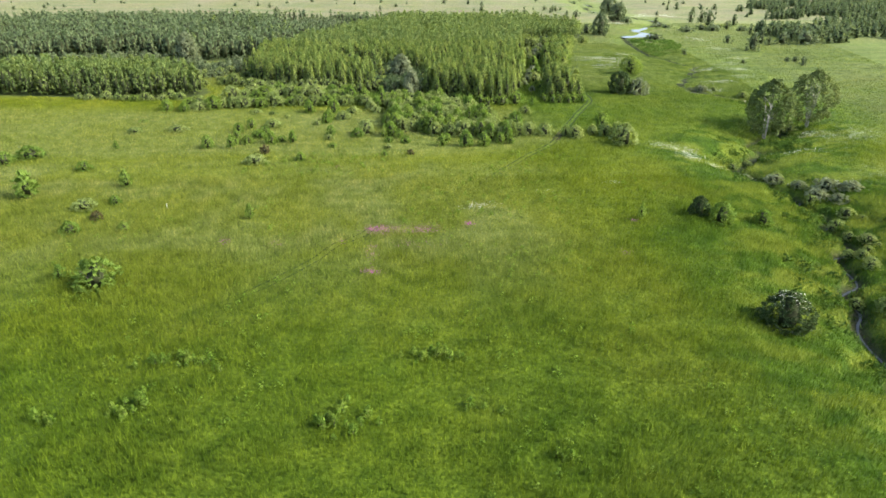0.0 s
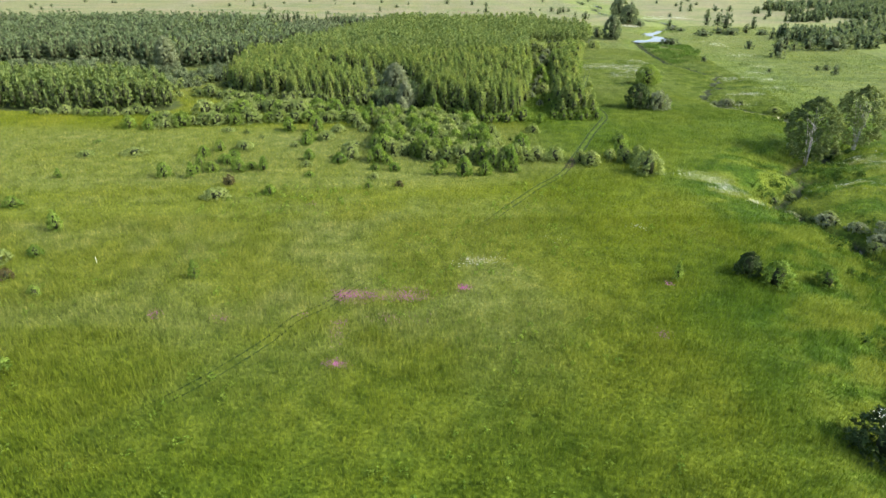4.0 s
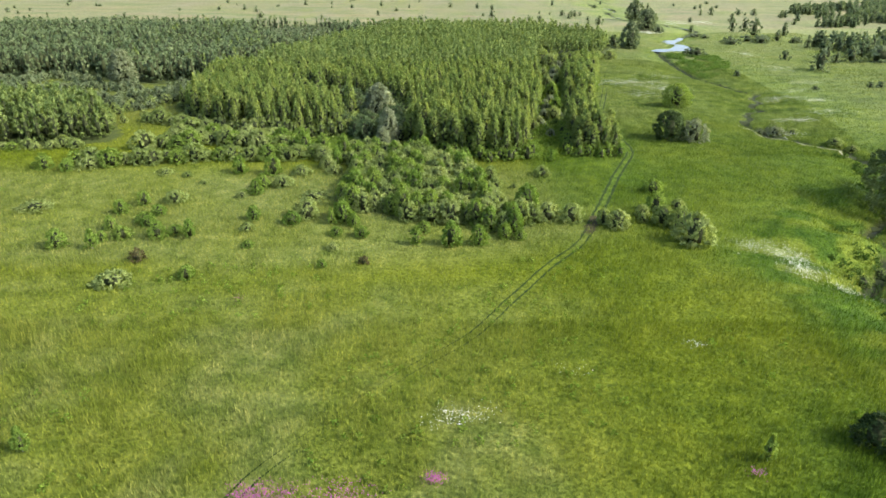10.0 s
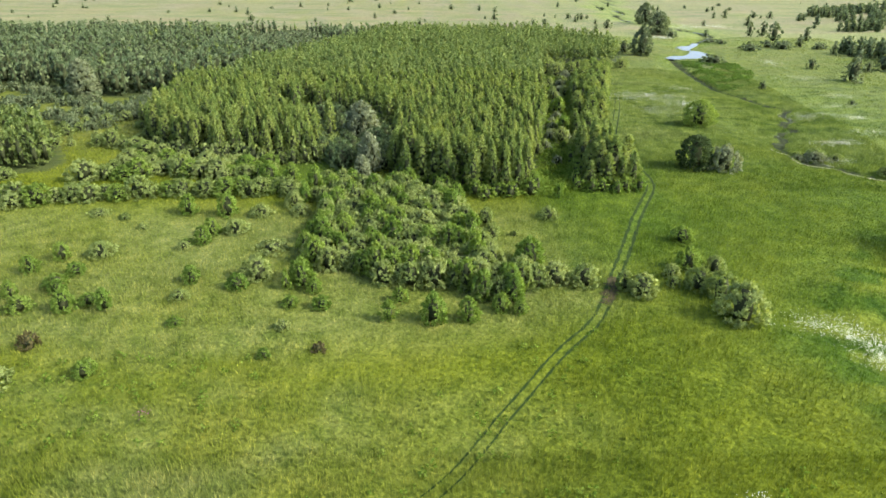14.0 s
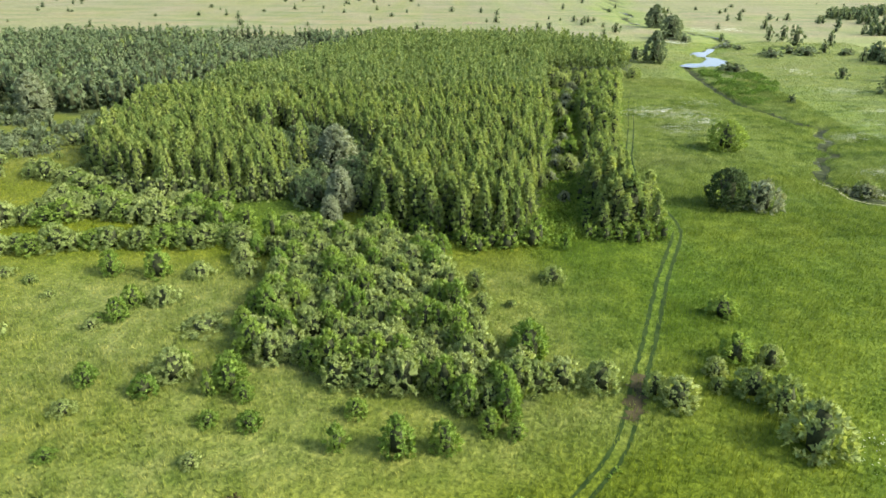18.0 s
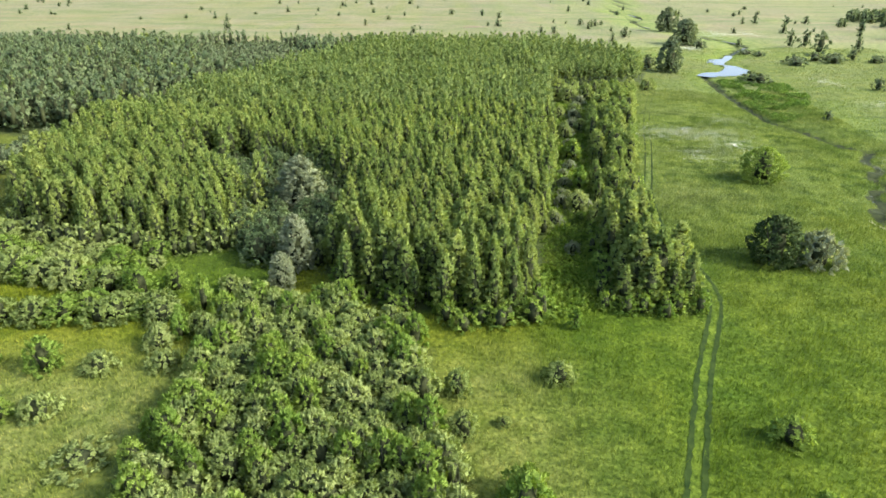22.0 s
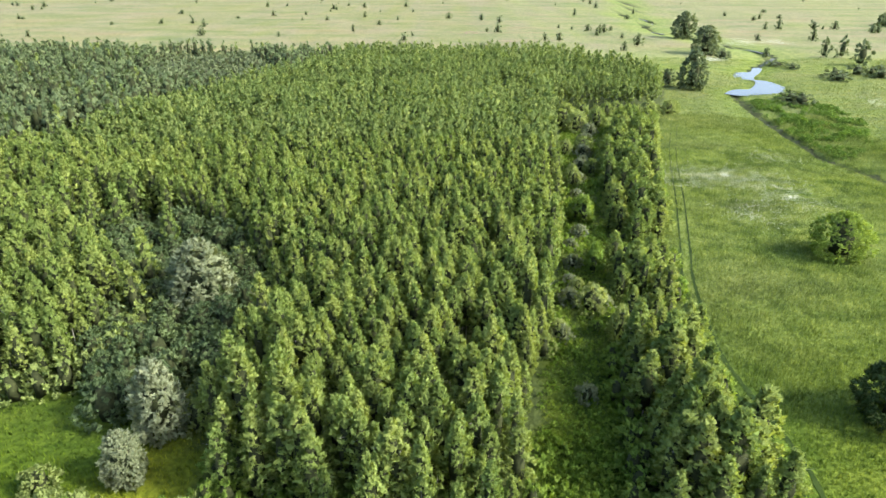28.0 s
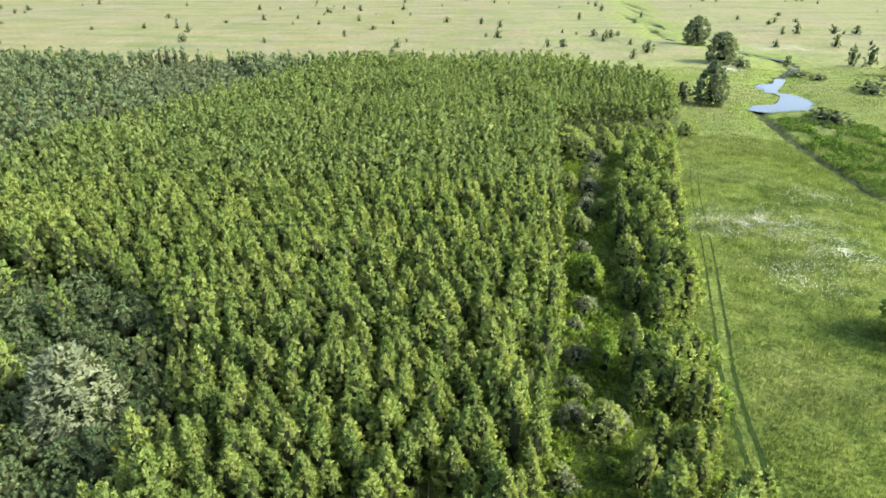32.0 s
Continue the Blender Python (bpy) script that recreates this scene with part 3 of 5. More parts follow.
def crown(seed, shape, radius, high, lobes, lobe_size, leaves, leaf_size, fine=1, stretch=1.0, body=True):
    """A crown in metres round the z axis: boughs round a lumpy body, each covered with tufts of narrow leafy sprays.
    Gives the corners, the faces, the directions that the corners face, and which faces are the dark body inside."""
    rng = np.random.default_rng(seed)
    lo = LOWEST[shape]
    rise = {"tall": -0.35, "bush": 0.25, "oak": 0.2}.get(shape, 0.65)
    h = ((np.arange(lobes) + rng.random(lobes)) / lobes) ** (1.2 if shape in ("bush", "oak") else 0.9)
    turn = np.arange(lobes) * 2.39996 + rng.normal(0, 0.2, lobes)
    prof = profile(shape, h)
    lump = 1 + 0.10 * np.sin(turn * 2 + seed + 4 * h) + 0.07 * np.sin(turn * 3 + 2 * seed - 6 * h)
    size = lobe_size * rng.uniform(0.7, 1.3, lobes) * (0.62 + 0.38 * prof)
    r = np.maximum(prof * radius * rng.uniform(0.78, 1.06, lobes) * lump - 0.6 * size, 0.02)
    z = high * (lo + (0.94 - lo) * h)
    c = np.stack([r * np.cos(turn), r * np.sin(turn), np.maximum(z, size * 0.4)], 1)
    mid = 0.62 if shape == "stand" else 0.4
    out = unit((c - (0, 0, mid * high)) / (radius, radius, (1 - mid) * high) + 1e-6)
    V, T, N, n = [], [], [], 0
    if leaves <= 12:
        sv, sf = SOLIDS[fine]
        k = len(sv)
        shake = 1 + rng.normal(0, 0.2, (lobes, k, 1)).clip(-0.35, 0.35)
        V.append((c[:, None] + sv[None] * shake * size[:, None, None] * (0.55, 0.55, 0.55 * stretch)).reshape(-1, 3))
        T.append((sf[None] + np.arange(lobes)[:, None, None] * k).reshape(-1, 3))
        N.append(unit(sv[None] * 0.4 + out[:, None] * 0.85 + (0, 0, 0.15)).reshape(-1, 3))
        n = lobes * k
    if leaves:
        tufts = max(1, round(leaves / 7))
        each = max(1, round(leaves / tufts))
        m = lobes * tufts
        o, s = np.repeat(out, tufts, 0), np.repeat(size, tufts)[:, None]
        way = unit(rng.normal(0, 1, (m, 3)) + o * 0.9 + (0, 0, 0.3))
        foot = np.repeat(c, tufts, 0) + way * s * (1, 1, stretch) * rng.uniform(0.45, 0.95, (m, 1))
        axis = unit(way * 0.55 + o * 0.4 + (0, 0, rise))
        o, way, axis = (np.repeat(q, each, 0) for q in (o, way, axis))
        m *= each
        ln = leaf_size * rng.uniform(0.65, 1.4, (m, 1))
        at = np.repeat(foot, each, 0) + rng.normal(0, 0.26, (m, 3)) * leaf_size
        along = unit(axis + rng.normal(0, 0.42, (m, 3)))
        across = unit(np.cross(along, rng.normal(0, 1, (m, 3))))
        face = np.cross(across, along)
        turned = (face * (o + way)).sum(1) < 0
        across[turned], face[turned] = -across[turned], -face[turned]
        wide = ln * rng.uniform(0.26, 0.40, (m, 1))
        tri = np.stack([at - along * ln * 0.35 - across * wide, at - along * ln * 0.35 + across * wide, at + along * ln * 0.65], 1)
        V.append(tri.reshape(-1, 3))
        T.append(n + np.arange(3 * m).reshape(m, 3))
        N.append(np.repeat(unit(face * 0.75 + way * 0.25 + o * 0.42 + (0, 0, 0.25)), 3, 0))
        n += 3 * m
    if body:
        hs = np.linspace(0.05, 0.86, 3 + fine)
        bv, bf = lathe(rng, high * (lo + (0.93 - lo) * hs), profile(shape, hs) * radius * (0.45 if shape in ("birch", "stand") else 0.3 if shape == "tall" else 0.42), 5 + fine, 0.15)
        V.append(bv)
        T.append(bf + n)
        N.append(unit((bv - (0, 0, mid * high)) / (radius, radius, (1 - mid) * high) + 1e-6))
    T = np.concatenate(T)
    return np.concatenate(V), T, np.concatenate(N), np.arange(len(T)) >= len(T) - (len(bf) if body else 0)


def tube(points, radii, sides=5):
    """Corners and faces of a tapered bent tube."""
    v, q = [], []
    for p, r in zip(points, radii):
        for s in range(sides):
            a = 2 * math.pi * s / sides
            v.append((p[0] + r * math.cos(a), p[1] + r * math.sin(a), p[2]))
    for k in range(len(points) - 1):
        for s in range(sides):
            q.append((k * sides + s, k * sides + (s + 1) % sides, (k + 1) * sides + (s + 1) % sides, (k + 1) * sides + s))
    return np.array(v), np.array(q)


def merge(pieces):
    v, q, n = [], [], 0
    for pv, pq in pieces:
        v.append(pv)
        q.append(pq + n)
        n += len(pv)
    return np.concatenate(v), np.concatenate(q)


def tree_trunk(seed, high, thick, stems, spread, limbs):
    """Tapered stems with a few limbs that go up into the crown."""
    rng = np.random.default_rng(seed)
    pieces = []
    for s in range(stems):
        a = rng.uniform(0, 6.28)
        lean = np.array([math.cos(a), math.sin(a), 0]) * spread * (0.3 + rng.random()) if stems > 1 else rng.normal(0, 0.1, 3) * (1, 1, 0)
        foot = lean * 0.15
        pts = [foot + lean * k ** 1.3 + (rng.normal(0, 0.05), rng.normal(0, 0.05), high * 0.88 * k - 0.15) for k in (0, 0.25, 0.5, 0.75, 1)]
        pieces.append(tube(pts, [thick, thick * 0.8, thick * 0.6, thick * 0.38, thick * 0.1]))
        for b in range(limbs):
            k = rng.uniform(0.3, 0.8)
            p = foot + lean * k ** 1.3 + np.array((0, 0, high * 0.88 * k - 0.15))
            a = rng.uniform(0, 6.28)
            e = p + np.array((math.cos(a), math.sin(a), 0.9)) * high * 0.12
            pieces.append(tube([p, (p + e) / 2 + (0, 0, 0.05), e], [thick * 0.35, thick * 0.25, thick * 0.06], 4))
    return merge(pieces)


KINDS = {}


def plant_kind(key, name, category, leaf, bark, shape, radius, high, lobes, lobe_size, leaves, leaf_size, stems, thick, spread=0.6, limbs=3, variants=3, fine=1, stretch=1.0, body=True):
    """Meshes for a kind of plant, in a few variants, at its usual size."""
    made = []
    for k in range(variants):
        seed = sum(map(ord, key)) * 10 + k
        v, t, nrm, dark_core = crown(seed, shape, radius, high, lobes, lobe_size, leaves, leaf_size, fine, stretch, body)
        tv, tq = tree_trunk(seed + 5, high, thick, stems, spread, limbs)
        made.append((fast_mesh("crown", v, None, t, material=leaf, normals=nrm, inner=dark_core), fast_mesh("trunk", tv, tq, material=bark)))
    KINDS[key] = (name, category, made, radius, high, stems)


def plant(key, x, y, wide, high, label, group="", turn=None):
    """One plant that stands on the ground at (x, y), wide and high in metres."""
    name, category, made, radius, tall, stems = KINDS[key]
    rng = random.Random(int(x * 13) * 7919 + int(y * 17))
    crown_mesh, trunk_mesh = made[rng.randrange(len(made))]
    top = new(name)
    top.empty_display_size = 0.3
    s = wide / (2 * radius)
    top.matrix_world = pose(x, y, height_at(x, y) - 0.03, 0, 0, rng.uniform(0, 360) if turn is None else turn) @ Matrix.Diagonal((s, s, high / tall, 1))
    for part_name, me in (("trunk" if "tree" in name else "stem", trunk_mesh), ("crown" if "tree" in name else "foliage", crown_mesh)):
        new(part_name, me).parent = top
    return tagged(top, label, category, group)


plant_kind("birch", "birch_tree", "birch tree", BIRCH_LEAF, PALE_BARK, "birch", 2.0, 11.5, 52, 0.5, 35, 0.4, 1, 0.08, variants=6, fine=0, stretch=1.3)
plant_kind("standbirch", "birch_tree", "birch tree", BIRCH_LEAF, PALE_BARK, "stand", 2.0, 11.5, 46, 0.46, 35, 0.4, 1, 0.08, variants=6, fine=0, stretch=1.2)
plant_kind("sapling", "birch_sapling_tree", "sapling", SHRUB_LEAF, PALE_BARK, "birch", 1.3, 4.0, 26, 0.34, 30, 0.36, 1, 0.04, fine=0, stretch=1.3)
plant_kind("tallbirch", "tall_birch_tree", "birch tree", OLD_BIRCH_LEAF, PALE_BARK, "tall", 6.0, 20, 190, 1.0, 42, 0.56, 5, 0.13, 2.8, 6, 2, fine=0, stretch=1.3, body=False)
plant_kind("shrub", "green_shrub", "shrub", SHRUB_LEAF, GREY_BARK, "bush", 1.6, 3.2, 52, 0.38, 28, 0.29, 4, 0.05, 0.8, 0, 5, fine=0, stretch=1.15)
plant_kind("willow", "willow_bush", "willow bush", WILLOW_LEAF, GREY_BARK, "bush", 2.2, 3.2, 62, 0.44, 28, 0.32, 4, 0.05, 1.2, 0, 6, fine=0)
plant_kind("lowwillow", "low_willow_bush", "willow bush", WILLOW_LEAF, GREY_BARK, "bush", 2.2, 1.7, 56, 0.36, 28, 0.28, 4, 0.04, 1.2, 0, 3, fine=0)
plant_kind("silver", "silver_willow_tree", "willow tree", SILVER_LEAF, GREY_BARK, "oak", 3.0, 9.5, 150, 0.62, 56, 0.4, 4, 0.1, 1.4, 4, 3, fine=0, stretch=1.5)
plant_kind("greywillow", "grey_willow_bush", "willow bush", SILVER_LEAF, GREY_BARK, "bush", 2.2, 2.6, 60, 0.42, 28, 0.32, 4, 0.05, 1.2, 0, 3, fine=0)
plant_kind("round", "round_tree", "tree", SHRUB_LEAF, GREY_BARK, "oak", 4.5, 8.5, 170, 0.75, 42, 0.40, 3, 0.18, 1.6, 4, 3, fine=0)
plant_kind("dark", "dark_tree", "tree", DARK_LEAF, GREY_BARK, "oak", 3.0, 5.5, 110, 0.52, 42, 0.34, 2, 0.14, 0.8, 4, 3, fine=0)
# Takes the paler scrub leaves: distance haze carried by the leaf colour.
plant_kind("alder", "alder_tree", "tree", SCRUB_LEAF, GREY_BARK, "oak", 5.0, 14, 90, 1.05, 28, 0.9, 3, 0.2, 1.6, 4, 3, fine=0, stretch=1.2)
plant_kind("darkround", "broad_tree", "tree", DARK_LEAF, GREY_BARK, "oak", 4.5, 8.5, 180, 0.75, 42, 0.40, 3, 0.18, 1.6, 4, 2, fine=0)
plant_kind("brown", "brown_shrub", "shrub", BROWN_LEAF, GREY_BARK, "bush", 1.4, 2.2, 24, 0.34, 28, 0.34, 4, 0.04, 0.7, 2, 2, fine=0)
plant_kind("farbush", "field_bush", "bush", SCRUB_LEAF, GREY_BARK, "bush", 2.4, 3.6, 16, 0.8, 14, 0.7, 3, 0.08, 0.8, 0, 4, fine=0)
plant_kind("fartree", "field_tree", "tree", SCRUB_LEAF, GREY_BARK, "oak", 2.6, 6.0, 18, 0.9, 14, 0.8, 1, 0.12, 0.5, 0, 4, fine=0, stretch=1.2)

# single plants: x, y, width, height
left0_g = [(-103.1, 165.3, 7.1, 3.5), (-106.6, 160.0, 5.2, 3.4), (-69.0, 142.7, 3.2, 4.4), (-84.9, 155.9, 4.0, 2.4), (-66.8, 131.6, 2.7, 2.1), (-68.5, 115.6, 3.8, 2.7), (-58.7, 116.5, 2.4, 2.0), (-53.4, 94.1, 6.8, 5.1), (-60.8, 96.7, 2.2, 2.8), (-35.9, 122.6, 1.9, 3.5), (-85.2, 174.9, 1.8, 2.7), (-32.7, 164.1, 2.3, 2.0)]
left0_w = [(-72.2, 129.1, 5.5, 2.1), (-87.1, 192.5, 4.8, 1.6), (-75.1, 194.2, 7.5, 1.6)]
left0_b = [(-66.5, 122.4, 2.6, 2.0), (-43.2, 169.4, 2.9, 2.4)]
left0_p = [(-87.6, 135.7, 8.2, 6.5)]
left8_g = [(-87.8, 220.8, 4.3, 4.2), (-81.4, 219.3, 3.7, 3.1), (-60.5, 175.4, 3.9, 3.6), (-53.7, 174.6, 2.8, 3.9), (-53.2, 177.5, 1.9, 2.3), (-54.5, 183.5, 2.4, 2.9), (-56.1, 191.9, 3.1, 3.1), (-50.3, 179.0, 3.8, 2.5), (-53.5, 197.0, 3.1, 3.2), (-47.8, 184.7, 2.9, 2.4), (-48.2, 191.2, 3.4, 2.2), (-43.7, 179.1, 3.5, 3.7), (-37.7, 179.3, 2.7, 4.0), (-41.3, 181.4, 3.2, 1.8), (-32.7, 162.9, 2.4, 2.3), (-28.2, 188.6, 2.8, 3.1), (-25.9, 175.5, 2.4, 1.4), (-12.4, 186.5, 1.7, 3.7), (-10.7, 190.1, 3.8, 4.0), (-7.8, 185.8, 2.5, 2.7), (-5.8, 181.0, 3.0, 2.2), (4.6, 177.4, 2.9, 3.7)]
left8_w = [(-77.0, 222.2, 8.5, 2.6), (-47.5, 198.6, 5.0, 2.6), (-17.8, 190.0, 5.1, 4.3), (-10.4, 175.0, 2.5, 1.6)]
left8_b = [(-4.2, 169.3, 2.2, 1.3)]
left8b_g = [(-39.3, 218.5, 3.9, 4.3), (-31.1, 218.0, 4.6, 5.0), (-31.3, 208.5, 3.6, 3.4), (-34.3, 203.8, 2.8, 1.1), (-89.7, 204.8, 3.2, 1.0)]
left8b_w = [(-24.6, 218.5, 5.3, 2.2), (-43.8, 161.0, 6.7, 2.1), (-45.5, 210.8, 2.3, 1.1)]
left14_g = [(-49.2, 187.0, 4.1, 2.2), (-20.2, 186.6, 3.7, 2.8), (-10.2, 188.0, 4.1, 4.2), (-10.7, 181.5, 2.6, 1.8), (-11.2, 167.7, 1.9, 1.6), (11.2, 177.2, 4.0, 4.8), (16.3, 177.5, 3.4, 4.0), (5.9, 183.3, 3.0, 2.3), (21.3, 180.5, 2.9, 3.1), (24.2, 179.7, 2.5, 2.2)]
left14_w = [(-27.9, 182.8, 3.2, 1.8)]
left14b_g = [(27.4, 196.9, 5.3, 4.5), (-31.6, 204.2, 3.3, 3.6)]
left14b_w = [(-50.9, 215.2, 2.5, 1.3), (-56.9, 217.3, 4.5, 1.3), (-18.3, 201.8, 7.2, 1.4), (-16.5, 219.1, 4.7, 2.1), (-34.2, 201.6, 2.7, 1.5), (33.6, 216.5, 4.3, 2.8)]
left21_g = [(-17.5, 192.5, 2.7, 2.5), (-17.1, 226.8, 3.2, 4.8), (27.1, 194.4, 5.3, 5.9), (37.6, 228.5, 2.4, 3.4)]
left21_w = [(-26.9, 209.3, 4.9, 2.6), (-19.0, 224.0, 4.0, 3.4), (21.0, 213.9, 3.7, 3.3), (21.6, 206.5, 3.8, 3.3), (26.1, 208.2, 1.8, 1.2), (17.5, 206.4, 3.5, 3.1)]
right3_d = [(56.9, 124.0, 5.6, 4.9)]
right0_f = [(54.5, 82.8, 9.3, 6.8)]
east17_g = [(91.9, 294.5, 10.5, 8.2), (57.1, 206.2, 4.8, 3.2), (54.3, 194.4, 4.4, 4.2)]
east17_w = [(58.5, 193.7, 3.6, 2.9), (53.5, 187.4, 5.0, 3.9), (55.9, 184.4, 5.7, 4.6), (56.3, 177.8, 7.8, 6.0), (50.5, 191.4, 3.4, 2.5), (44.0, 185.4, 5.5, 3.6), (41.6, 187.3, 3.2, 3.2), (35.5, 188.5, 5.1, 3.7), (30.8, 189.3, 5.1, 3.8), (49.6, 187.9, 2.5, 2.0)]
gap28_g = [(48.1, 285.7, 3.7, 5.8), (50.1, 309.7, 5.6, 5.0)]
gap28_w = [(45.9, 275.0, 5.1, 4.4), (44.8, 280.9, 2.7, 2.3), (37.5, 263.3, 3.4, 3.3), (44.9, 303.9, 2.7, 4.8), (61.7, 319.3, 3.7, 2.3), (58.7, 356.1, 6.1, 4.2), (51.7, 330.1, 4.5, 5.0), (57.5, 337.9, 4.1, 3.9), (60.5, 376.1, 8.4, 6.2), (67.4, 382.4, 7.0, 5.5), (53.9, 353.6, 4.5, 4.2), (79.8, 380.7, 4.4, 3.2)]
gap32_g = [(50.4, 306.9, 4.9, 6.3), (48.7, 287.6, 3.7, 5.3), (45.6, 269.2, 2.5, 2.0)]
gap32_w = [(40.0, 267.6, 3.0, 3.0), (48.2, 267.0, 3.7, 5.2), (57.4, 382.9, 9.1, 7.0)]
rfar8_g = [(182.5, 402.0, 5.2, 4.8), (183.3, 370.5, 9.0, 9.7), (199.8, 395.4, 6.2, 9.1), (214.1, 398.5, 8.9, 7.4), (138.6, 354.3, 3.5, 2.8), (204.0, 394.0, 4.2, 5.2), (181.8, 329.5, 2.9, 2.2), (186.1, 329.9, 4.1, 2.6), (183.4, 317.8, 3.4, 4.2), (219.7, 467.4, 5.7, 3.7), (236.2, 468.8, 7.5, 4.4)]
rfar8_w = [(229.0, 398.6, 16.3, 7.4), (157.9, 326.2, 2.8, 1.7), (144.0, 416.5, 9.6, 3.3), (181.1, 466.9, 9.9, 3.7), (200.6, 467.6, 10.0, 4.4)]
rfar16_g = [(213.1, 474.5, 5.8, 6.0), (228.3, 497.7, 5.4, 8.7), (223.0, 468.7, 5.1, 3.2), (217.0, 446.4, 4.1, 7.1), (238.4, 465.8, 6.6, 3.7), (209.4, 498.6, 8.4, 11.0), (213.9, 522.6, 6.4, 9.2), (205.3, 522.5, 4.8, 9.2), (230.8, 585.0, 4.6, 7.0), (239.3, 647.9, 5.1, 7.1), (230.4, 647.7, 3.0, 4.7), (274.4, 644.8, 5.2, 5.5), (273.5, 723.1, 4.7, 2.7), (283.2, 773.6, 5.0, 2.9)]
rfar16_w = [(195.5, 475.9, 9.3, 3.9), (201.4, 475.4, 5.8, 3.3), (180.0, 460.1, 9.5, 3.2), (211.8, 485.9, 5.2, 2.3)]
riv32_g = [(114.2, 440.4, 10.6, 14.8), (160.9, 599.0, 14.2, 15.5), (124.8, 562.8, 6.3, 6.5), (112.7, 542.4, 3.5, 5.0), (123.8, 595.5, 3.4, 3.4), (110.3, 633.1, 5.2, 4.4), (119.3, 626.5, 5.1, 4.9), (119.1, 739.6, 3.7, 5.4)]
riv32_w = [(154.3, 517.4, 8.6, 5.0), (142.8, 421.9, 9.3, 3.3), (173.4, 502.2, 11.2, 2.2), (175.4, 490.5, 6.8, 2.5), (181.7, 532.3, 3.7, 4.8)]
riv32_d = [(107.0, 447.9, 7.5, 6.4), (151.1, 532.7, 14.9, 14.2)]
fieldfar_g = [(19.4, 714.6, 5.4, 4.5), (-41.3, 628.7, 3.0, 4.5), (-46.4, 725.0, 3.7, 3.9), (-199.9, 748.9, 5.2, 3.2), (-130.4, 602.3, 5.3, 4.8), (-80.1, 792.3, 3.1, 2.6), (-216.3, 664.1, 3.7, 2.1), (-303.6, 702.3, 4.2, 1.9), (-142.3, 712.2, 3.8, 1.9), (44.9, 629.9, 2.2, 2.6), (-82.6, 600.3, 2.9, 3.0), (-5.3, 558.1, 3.1, 3.3), (155.9, 718.7, 4.7, 3.0), (115.5, 621.3, 3.7, 5.0), (125.8, 637.2, 3.1, 3.2)]
fieldfar_w = [(39.2, 552.9, 4.3, 2.7)]
fieldfar_d = [(-28.7, 666.7, 4.9, 3.5)]

clearing_g = [(-27.3, 237.0, 5.0, 5.6), (-22.6, 239.1, 3.8, 4.6), (-16.8, 225.3, 3.0, 4.2), (-31.8, 233.3, 3.4, 3.4), (-15.8, 232.3, 4.0, 6.6)]
clearing_w = [(-30.1, 229.9, 6.4, 3.0), (-38.0, 238.5, 5.0, 3.4), (-33.4, 240.7, 4.2, 2.6), (-21.0, 230.1, 6.2, 3.6), (-18.9, 223.2, 4.2, 3.0), (-40.9, 244.4, 5.2, 3.2), (-15.0, 227.7, 4.4, 3.0), (-27.4, 233.4, 4.6, 2.8), (-9.9, 233.7, 4.6, 5.0), (-14.1, 238.9, 4.0, 3.0)]

SHRUB_LABEL = "fresh green leafy shrub standing in tall meadow grass"
WILLOW_LABEL = "grey-green rounded willow bush in the grass"
right3_g = [(60.3, 120.6, 5.4, 4.4), (69.8, 122.2, 4.2, 3.2), (43.9, 121.2, 1.6, 3.8)]
for rows in (left0_g, left8_g, left8b_g, left14_g, left14b_g, left21_g, clearing_g, right3_g, east17_g, gap28_g, gap32_g):
    for x, y, w, h in rows:
        slim = h > 1.25 * w
        if h > 7:
            plant("round", x, y, w, h, "large round-crowned green tree on open grass")
        elif slim:
            plant("sapling", x, y, w, h, "slim young birch sapling in tall meadow grass", "young saplings")
        else:
            plant("shrub", x, y, w, h, SHRUB_LABEL, "meadow shrubs")
for rows in (left0_w, left8_w, left8b_w, left14_w, left14b_w, left21_w, clearing_w, east17_w, gap28_w, gap32_w):
    for x, y, w, h in rows:
        plant("willow" if h > 0.55 * w else "lowwillow", x, y, w, h, WILLOW_LABEL, "willow bushes")
for rows in (left0_b, left8_b):
    for x, y, w, h in rows:
        plant("brown", x, y, w, h, "small brownish half-dry shrub in the meadow", "brown shrubs")
for x, y, w, h in left0_p:
    plant("sapling", x, y, w * 0.7, h, "pale green young poplar in the meadow")
for x, y, w, h in right3_d:
    plant("dark", x, y, w * 0.8, h * 0.9, "dark green dense round pine standing in the meadow")
for x, y, w, h in right0_f:
    plant("darkround", x, y, w * 0.85, h * 0.9, "dark bush with pale blossom beside the stream bank")
plant("darkround", 75.0, 251, 9.5, 8.6, "dark green broad round tree on open grass")
plant("greywillow", 82.0, 249.8, 8.6, 6.0, "grey-green broad willow beside a dark round tree")
for x, y, w, h in ((-5.4, 247, 6.0, 9.8), (-6.4, 240.5, 4.6, 6.2), (-10.0, 273, 9.6, 11.5), (-116, 329, 11, 14)):
    plant("silver", x, y, w, h, "silver-grey feathery willow tree at the wood's edge", "silver willows")
for x, y, w, h in ((109.5, 201.5, 14, 20), (125, 206, 15, 19)):
    plant("tallbirch", x, y, w, h, "tall old birch with several pale leaning trunks", "tall birches")
for rows in (rfar8_g, rfar16_g, fieldfar_g):
    for x, y, w, h in rows:
        plant("fartree" if h > 5 else "farbush", x, y, w, h, "small green tree alone in the pale field", "field trees")
